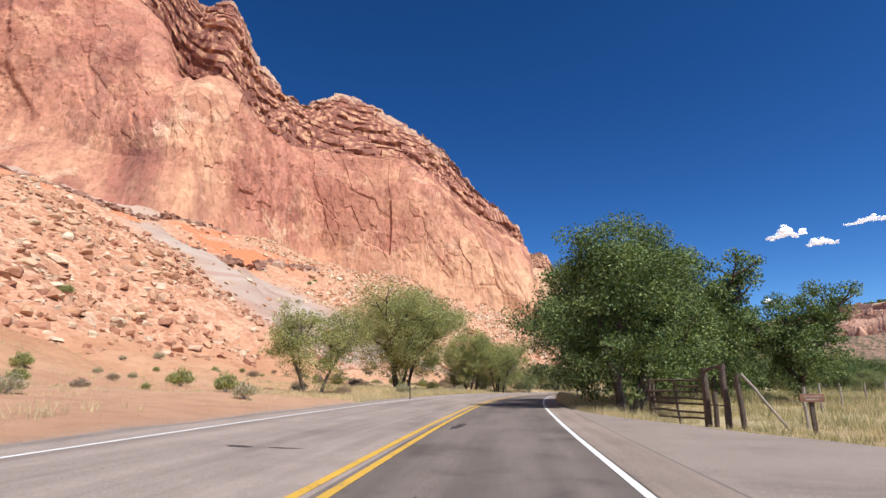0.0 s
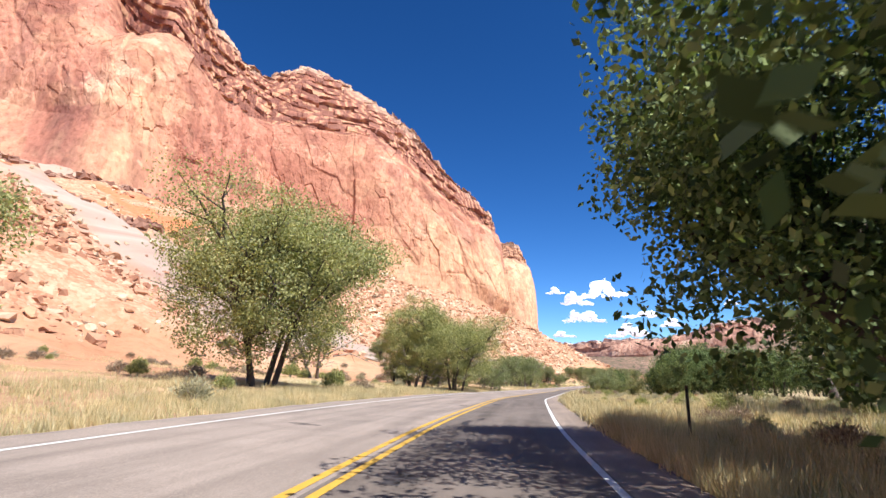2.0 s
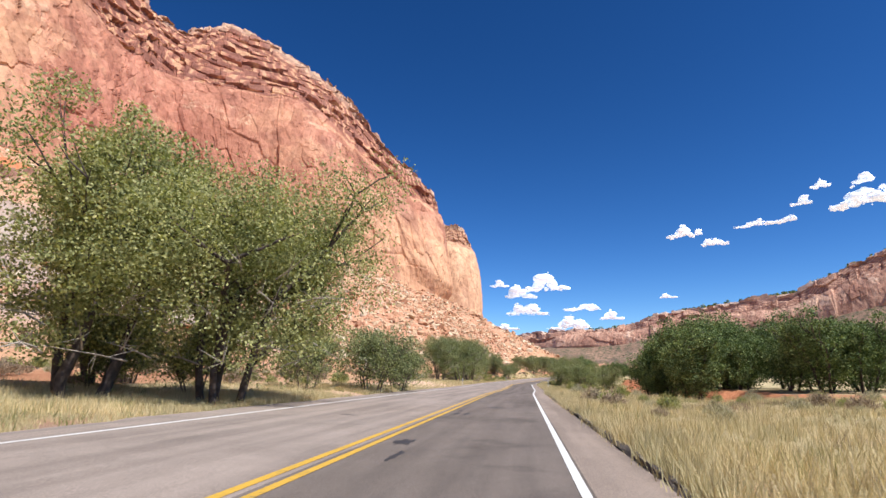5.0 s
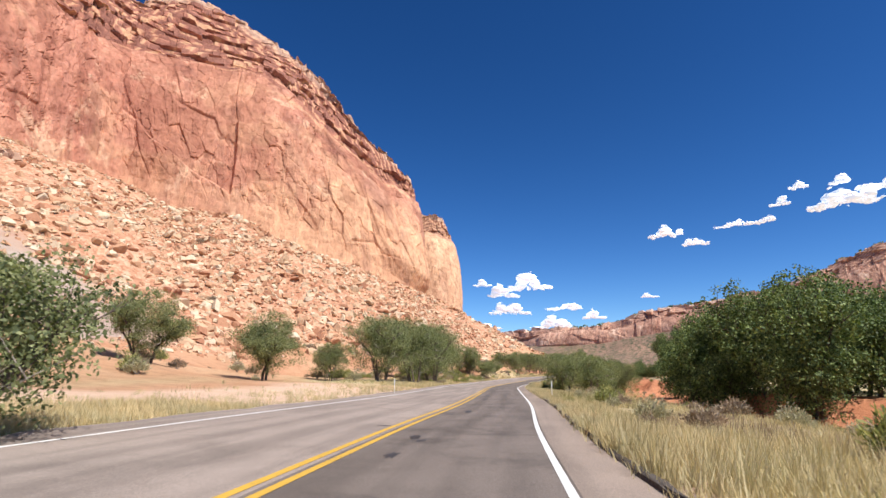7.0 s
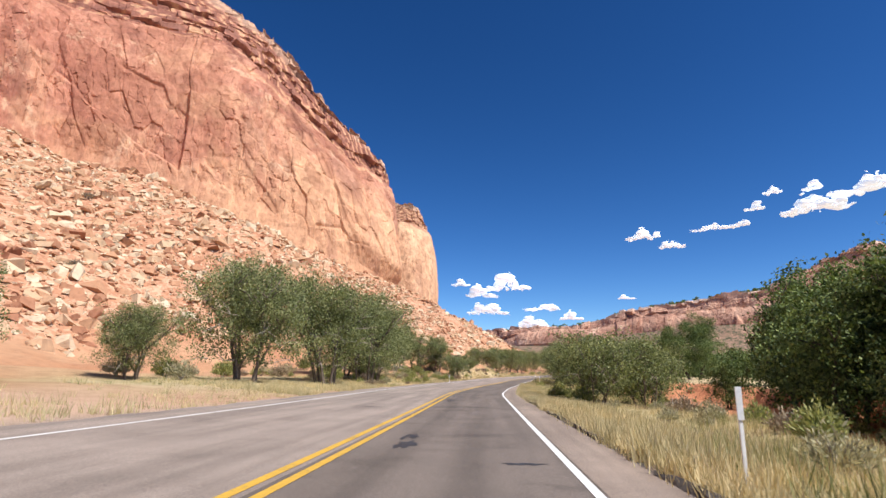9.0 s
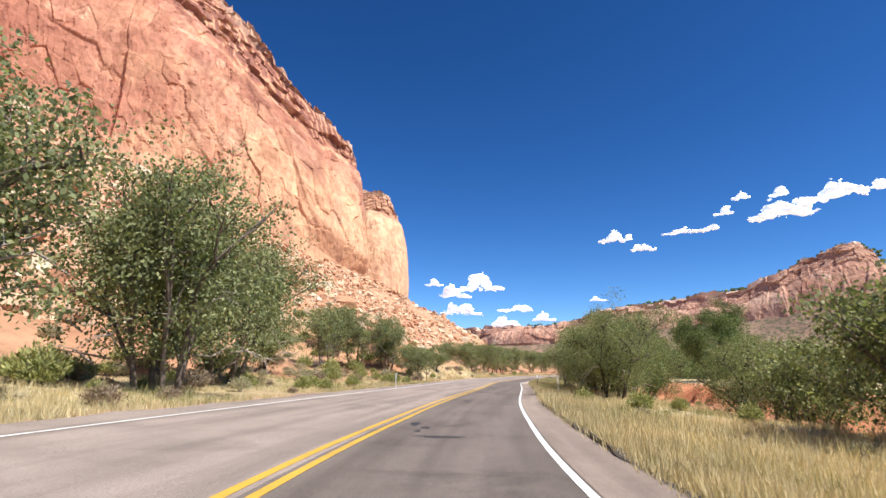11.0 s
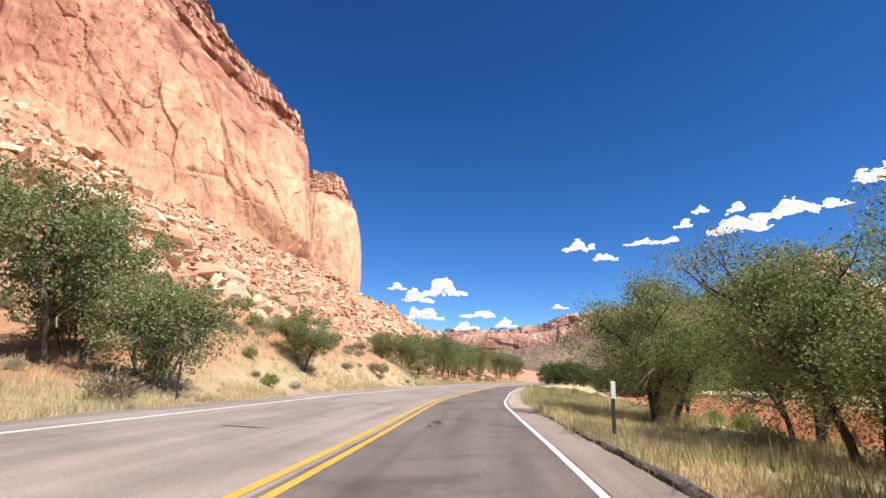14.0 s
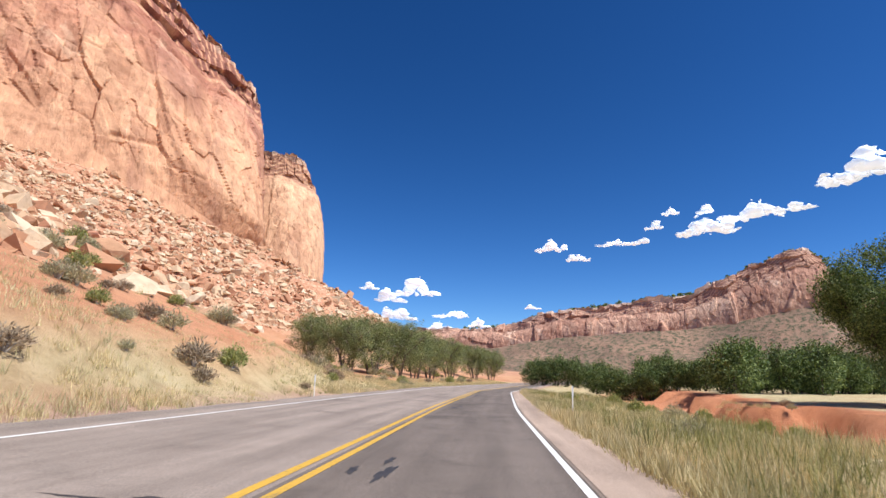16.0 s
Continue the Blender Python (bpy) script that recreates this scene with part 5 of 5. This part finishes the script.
plant(60, (45, 130), (-46, -8), (0, 1, 2), (0.45, 1.4), 1)
plant(100, (112, 250), (-42, -9), (0, 2, 2, 1), (0.5, 1.7), 2)
plant(80, (245, 345), (-26, -6.8), (0, 2, 1), (0.5, 1.4), 3)
plant(50, (74, 112), (8.0, 26), (0, 0, 1, 2), (0.45, 0.95), 8)
plant(36, (118, 170), (-48, -11), (0, 2), (0.7, 1.8), 13)
plant(30, (330, 400), (-24, -7), (0, 2, 1), (0.7, 1.6), 9)
plant(150, (95, 215), (6.2, 26), (0, 0, 1, 1, 2), (0.4, 1.15), 4)
plant(90, (210, 340), (5.8, 22), (1, 1, 0), (0.4, 1.0), 5)
plant(30, (215, 330), (19, 32), (0, 2, 1), (0.4, 1.0), 10)
plant(30, (60, 380), (-120, -30), (0, 2, 1), (0.8, 2.0), 6)
plant(60, (222, 300), (-13, -6.6), (0, 1, 2), (0.35, 0.95), 11)
plant(110, (222, 320), (-24, -10), (2, 1, 0), (0.5, 1.5), 12)


# ---- grass ----
def grass(name, count, s_range, d_of, height, blades, mat, seed, label, patchy=-0.6):
    r = np.random.RandomState(seed)
    s = r.uniform(*s_range, count)
    d = d_of(r, s)
    x, y = road_place(s, d)
    n = fbm(x / 5, y / 5, 0, seed, 3)
    keep = (n > patchy + 0.5 * r.rand(count)) & ~((d < 0) & (s > 166) & (s < 204) & (d > -17) & (r.rand(count) < 0.93)) & ~((d < -5) & (s < 85) & (r.rand(count) < 0.5)) & ~((d > 0) & (d < 4.5 + 6.5 * (1 - smooth(s, 42, 70))) & (s < 82))
    x, y, s, d = x[keep], y[keep], s[keep], d[keep]
    z, _, _ = land(x, y)
    m = len(x)
    h = height * (0.6 + 0.5 * (fbm(x / 7, y / 7, 0, seed + 5, 3) + 0.6)) * r.uniform(0.6, 1.25, m)
    X, Y, Z, Hh = (np.repeat(q, blades) for q in (x, y, z, h))
    k = len(X)
    a = r.uniform(0, 2 * np.pi, k)
    X, Y = X + r.normal(0, 0.11, k), Y + r.normal(0, 0.11, k)
    Hh = Hh * r.uniform(0.5, 1.1, k)
    bend = Hh * r.uniform(0.1, 0.6, k)
    w = 0.006 + 0.008 * r.rand(k)
    q = r.uniform(0, 2 * np.pi, k)
    base = np.stack([X, Y, Z - 0.03], 1)
    tip = base + np.stack([np.cos(a) * bend, np.sin(a) * bend, Hh], 1)
    off = np.stack([np.cos(q) * w, np.sin(q) * w, np.zeros(k)], 1)
    v = np.stack([base - off, base + off, tip], 1).reshape(-1, 3)
    me = mesh_from(name, v, np.arange(3 * k).reshape(-1, 3), mat)
    tagged(new(name, me), label, "grass", kind="stuff")


west = lambda r, s: -(6.2 + 0.4 * r.rand(len(s)) + 9.0 * r.rand(len(s)) ** 1.8)
east = lambda r, s: 4.62 + 19.0 * r.rand(len(s)) ** 2.2
grass("dry_grass_west", 26000, (70, 430), west, 0.34, 15, M_STRAW, 201, "straw-coloured dry grass along the western verge")
grass("dry_grass_slope", 15000, (40, 135), lambda r, s: -(8.5 + 34 * r.rand(len(s)) ** 1.3), 0.27, 9, M_STRAW, 208, "sparse dry grass tufts on the sandy slope")
grass("dry_grass_east", 40000, (44, 345), east, 0.40, 18, M_STRAW, 202, "straw-coloured dry grass behind the kerb")
kerbside = lambda r, s: 4.58 + 2.6 * r.rand(len(s)) ** 1.5
roadside = lambda r, s: -(6.25 + 4.2 * r.rand(len(s)) ** 1.4)
grass("kerb_straw", 17000, (76, 345), kerbside, 0.24, 15, M_STRAW, 211, "short dense straw against the kerb", -1.2)
grass("verge_straw", 15000, (78, 205), roadside, 0.36, 15, M_STRAW, 212, "dense pale straw along the edge of the road", -0.9)
grass("brown_weeds_east", 12000, (80, 215), lambda r, s: 7.0 + 20 * r.rand(len(s)), 0.3, 14, M_DRYBUSH, 213, "brown dry weeds on the flat ground behind the kerb", -0.15)
grass("green_grass_east", 7000, (44, 345), lambda r, s: 5.2 + 13 * r.rand(len(s)), 0.42, 18, M_GREENGRASS, 203, "patches of green-yellow grass behind the kerb", 0.0)
grass("green_grass_bend", 2800, (250, 345), lambda r, s: 5.0 + 9 * r.rand(len(s)) ** 1.3, 0.5, 16, M_GREENGRASS, 207, "fresh green-yellow grass along the kerb at the bend")
grass("green_grass_west", 4500, (80, 345), west, 0.36, 13, M_GREENGRASS, 204, "green-yellow grass tufts along the western verge", -0.2)
grass("meadow_grass", 9000, (38, 120), lambda r, s: 12 + 55 * r.rand(len(s)) ** 1.4, 0.85, 7, M_GREENGRASS, 205, "tall yellow-green meadow grass behind the fence")
grass("meadow_straw", 6000, (38, 120), lambda r, s: 11.5 + 40 * r.rand(len(s)) ** 1.6, 0.8, 7, M_STRAW, 206, "tall dry meadow grass behind the fence")


# ---- posts, gate and sign ----
def marker_post(x, y, kind="white", turn=0.0, tall=1.2):
    root = new("marker_post")
    z = ground_z(x, y)
    root.matrix_world = pose(x, y, z, 0, 0, turn)
    bm = bmesh.new()
    if kind == "white":
        box(bm, 0.042, 0.03, tall + 0.3, Matrix.Translation((0, 0, tall / 2 - 0.15)), 0.008)
        part("post_blade", bm, M_POST_WHITE, root)
        bm = bmesh.new()
        box(bm, 0.07, 0.012, 0.36, Matrix.Translation((0, -0.0215, tall - 0.18)), 0.003)
        part("reflector", bm, M_REFLECT, root, "pale reflector plate")
        tagged(root, "slim white plastic roadside marker post", "marker post", "roadside marker posts")
    elif kind == "dark":
        box(bm, 0.06, 0.05, tall + 0.3, Matrix.Translation((0, 0, tall / 2 - 0.15)), 0.01)
        part("steel_bar", bm, M_POST_DARK, root)
        tagged(root, "thin dark steel roadside post", "marker post", "roadside marker posts")
    else:
        box(bm, 0.07, 0.05, tall + 0.3, Matrix.Translation((0, 0, tall / 2 - 0.15)), 0.01)
        part("steel_bar", bm, M_POST_DARK, root)
        bm = bmesh.new()
        box(bm, 0.10, 0.012, 0.36, Matrix.Translation((0, -0.032, tall - 0.18)), 0.004)
        part("reflector", bm, M_POST_WHITE, root, "white reflector plate")
        tagged(root, "dark steel marker post with a white plate on top", "marker post", "roadside marker posts")
    return root


M_REFLECT = plain("reflector_sheet", (0.72, 0.73, 0.72), 0.35, 30.0, 0.1, 0.001)
for x, y, kind in ((-2.19, 36.58, "dark"), (9.6, 40.4, "dark"), (27.3, 142.0, "white"), (36.96, 137.48, "white"), (48.83, 199.34, "white"), (59.6, 196.6, "white"),
                   (56.4, 220.6, "dark"), (74.4, 255.8, "white"), (81.8, 245.2, "white"), (65.6, 212.4, "mixed"), (52.8, 161.0, "white")):
    marker_post(x, y, kind, -15, 1.07 if kind == "white" else 1.2)


def log(bm, a, b, r0, r1, seed):
    rr = random.Random(seed)
    a, b = Vector(a), Vector(b)
    pts = [a.lerp(b, t) + Vector((rr.gauss(0, 0.012), rr.gauss(0, 0.012), rr.gauss(0, 0.012))) for t in (0, 0.25, 0.5, 0.75, 1)]
    v, f = tube(pts, [r0, r0 * 0.97, (r0 + r1) / 2, r1 * 1.02, r1], 9)
    vs = [bm.verts.new(p) for p in v]
    for q in f:
        bm.faces.new([vs[i] for i in q])
    bm.faces.new(vs[:9][::-1])
    bm.faces.new(vs[-9:])
    bmesh.ops.recalc_face_normals(bm, faces=bm.faces)


def build_gate():
    p0, p1, p2 = Vector((8.33, 22.74, 0)), Vector((9.19, 19.72, 0)), Vector((9.19, 18.37, 0))
    root = new("wooden_gate")
    root.location = (p0.x, p0.y, ground_z(p0.x, p0.y))
    way, way2 = p1 - p0, p2 - p0
    for k, (q, tall, r) in enumerate(((Vector(), 1.62, 0.085), (way * 0.03 + Vector((0.1, 0, 0)), 1.5, 0.06), (way * 0.5, 1.55, 0.05), (way, 1.98, 0.13), (way + Vector((0.12, -0.3, 0)), 1.15, 0.09), (way2, 2.1, 0.11))):
        bm = bmesh.new()
        log(bm, (q.x + 0.1 * (k == 2), q.y, -0.4), (q.x - 0.05 * (k == 2), q.y, tall), r, r * 0.9, 10 + k)
        part("gate_post", bm, M_WOOD, root)
    for k, z in enumerate((0.22, 0.48, 0.72, 0.94, 1.14, 1.36, 1.56)):
        bm = bmesh.new()
        low = way * (0.5 if k in (5,) else 0.0)
        log(bm, (low.x, low.y - 0.06, z + 0.02), (way.x, way.y, z + 0.05 - 0.06 * (k % 2)), 0.045, 0.038, 20 + k)
        part("rail", bm, M_WOOD, root)
    for k, (z0, z1, r) in enumerate(((1.9, 2.06, 0.06), (0.75, 0.78, 0.025))):
        bm = bmesh.new()
        log(bm, (way.x, way.y, z0), (way2.x, way2.y, z1), r, r, 31 + k)
        part("rail", bm, M_WOOD, root)
    tagged(root, "weathered wooden pole gate with horizontal rails", "gate")


build_gate()


def build_corner_posts():
    for k, (x, y, tall, r) in enumerate(((9.42, 17.95, 1.7, 0.09),)):
        bm = bmesh.new()
        log(bm, (0, 0, -0.4), (0.02, 0.02, tall), r, r * 0.9, 60 + k)
        me = bpy.data.meshes.new("fence_post")
        bm.to_mesh(me)
        bm.free()
        me.materials.append(M_WOOD)
        ob = new("fence_post", me)
        ob.location = (x, y, ground_z(x, y))
        tagged(ob, "thick weathered wooden corner post", "fence post", "corner posts by the gate")
    bm = bmesh.new()
    log(bm, (0, 0, 1.72), (1.25, -0.25, -0.1), 0.045, 0.04, 66)
    me = bpy.data.meshes.new("brace_pole")
    bm.to_mesh(me)
    bm.free()
    me.materials.append(M_DEADWOOD)
    ob = new("brace_pole", me)
    ob.location = (9.5, 17.85, ground_z(9.5, 17.85))
    tagged(ob, "pale leaning wooden brace pole", "brace pole")


build_corner_posts()


def build_fence():
    root = new("wire_fence")
    pts = [(11.5 + 5.2 * k, 18.0 + 6.0 * k + 1.2 * math.sin(k)) for k in range(13)]
    root.location = (pts[0][0], pts[0][1], 0)
    tops = []
    for k, (x, y) in enumerate(pts):
        z = ground_z(x, y)
        bm = bmesh.new()
        lx, ly = x - pts[0][0], y - pts[0][1]
        log(bm, (lx, ly, z - 0.4), (lx + 0.03, ly, z + 1.3), 0.05, 0.045, 80 + k)
        part("fence_post", bm, M_DEADWOOD, root)
        tops.append((lx, ly, z))
    for h in (0.45, 0.8, 1.15):
        v, f = tube([(x, y, z + h) for x, y, z in tops], [0.006] * len(tops), 4)
        part_mesh("wire", mesh_from("wire", [tuple(p) for p in v], f, M_POST_DARK), root)
    tagged(root, "thin wire fence on pale wooden posts", "fence")


build_fence()


def build_sign():
    x, y = 10.4, 16.0
    root = new("trail_sign")
    root.matrix_world = pose(x, y, ground_z(x, y), 0, 0, -12)
    bm = bmesh.new()
    box(bm, 0.11, 0.11, 1.45, Matrix.Translation((0, 0, 0.42)), 0.012)
    part("sign_post", bm, M_WOOD, root)
    bm = bmesh.new()
    box(bm, 0.62, 0.05, 0.22, Matrix.Translation((0, -0.085, 1.02)), 0.01)
    board = part("sign_board", bm, M_SIGN, root, "brown board with routed pale lines")
    for k, (w, z) in enumerate(((0.44, 1.06), (0.34, 0.98))):
        bm = bmesh.new()
        box(bm, w, 0.006, 0.028, Matrix.Translation((0, -0.113, z)), 0.001)
        part("text_bar", bm, M_DEADWOOD, board)
    tagged(root, "small brown wooden sign on a short post", "sign")


build_sign()


# ---- clouds ----
def cloud(bearing, slope, width, height, seed, far=4550.0):
    """Bearing in degrees from +y, rise over run to its flat base, and its size as a share of its distance."""
    rr = random.Random(seed)
    bm = bmesh.new()
    w, h = width * far, height * far
    lumps = [(rr.uniform(-0.32, 0.32), rr.uniform(0.5, 1.0)) for _ in range(max(1, int(width / height * 0.8)))]
    n = int(16 + 9 * width / height)
    for k in range(n):
        t = rr.uniform(-1, 1)
        env = max([top * max(0.0, 1 - ((t * 0.5 - at) / 0.26) ** 2) for at, top in lumps] + [0.16 * (1 - t * t)])
        size = h * rr.uniform(0.10, 0.24) * (0.45 + 0.75 * env)
        c = Vector((t * w * 0.5 * 0.93, rr.gauss(0, 0.12) * w, size * 0.5 + max(0.0, env * h * 0.92 - size) * rr.random() ** 0.7))
        bmesh.ops.create_icosphere(bm, subdivisions=2, radius=size, matrix=Matrix.Translation(c) @ Matrix.Diagonal((1.75, 1.3, 0.85, 1)))
    for k in range(2 * n):
        t = rr.uniform(-1.06, 1.06)
        env = max([top * max(0.0, 1 - ((t * 0.5 - at) / 0.26) ** 2) for at, top in lumps] + [0.10])
        c = Vector((t * w * 0.5, rr.gauss(0, 0.08) * w, env * h * rr.uniform(0.0, 1.08)))
        bmesh.ops.create_icosphere(bm, subdivisions=1, radius=h * rr.uniform(0.025, 0.075), matrix=Matrix.Translation(c) @ Matrix.Diagonal((1.9, 1.3, 0.75, 1)))
    for v in bm.verts:
        q = v.co / h
        v.co += Vector((noise.noise(q * 5 + Vector((seed, 0, 0))), noise.noise(q * 5 + Vector((0, seed, 5))), 0.8 * noise.noise(q * 6 + Vector((0, 9, seed))))) * h * 0.11
        v.co += Vector((noise.noise(q * 13 + Vector((seed, 3, 0))), 0, noise.noise(q * 13 + Vector((0, 2, seed))))) * h * 0.05
    for f in bm.faces:
        f.smooth = True
    me = bpy.data.meshes.new("cloud")
    bm.to_mesh(me)
    bm.free()
    me.materials.append(M_CLOUD)
    ob = new("cloud", me)
    b = radians(bearing)
    ob.matrix_world = pose(35 + math.sin(b) * far, 115 + math.cos(b) * far, 1.2 + slope * far, 0, 0, -bearing)
    tagged(ob, "small white fair-weather cloud in a deep blue sky", "cloud", "clouds", "structure")
    return ob


for i, (bearing, slope, width, height) in enumerate((
    (19.85, 0.1412, 0.0721, 0.0410),
    (14.93, 0.1488, 0.0314, 0.0148),
    (17.17, 0.1284, 0.0518, 0.0284),
    (17.81, 0.0962, 0.0688, 0.0216),
    (23.20, 0.1028, 0.0620, 0.0184),
    (26.25, 0.0855, 0.0370, 0.0211),
    (21.86, 0.0688, 0.0700, 0.0274),
    (31.70, 0.1191, 0.0276, 0.0089),
    (33.32, 0.2236, 0.0445, 0.0224),
    (34.71, 0.2254, 0.0182, 0.0121),
    (36.31, 0.2047, 0.0407, 0.0138),
    (41.92, 0.2307, 0.0401, 0.0209),
    (39.46, 0.2304, 0.0480, 0.0078),
    (43.69, 0.2559, 0.0279, 0.0151),
    (48.44, 0.2417, 0.0871, 0.0320),
    (48.38, 0.2766, 0.0211, 0.0234),
    (52.20, 0.2600, 0.0900, 0.0322),
    (56.21, 0.2661, 0.0368, 0.0226),
    (45.30, 0.2796, 0.0265, 0.0169),
    (61.20, 0.3028, 0.1185, 0.0602),
    (58.86, 0.1306, 0.0541, 0.0327),
    (15.79, 0.0698, 0.0360, 0.0164),
)):
    cloud(bearing, slope, width, height, 11 + i)
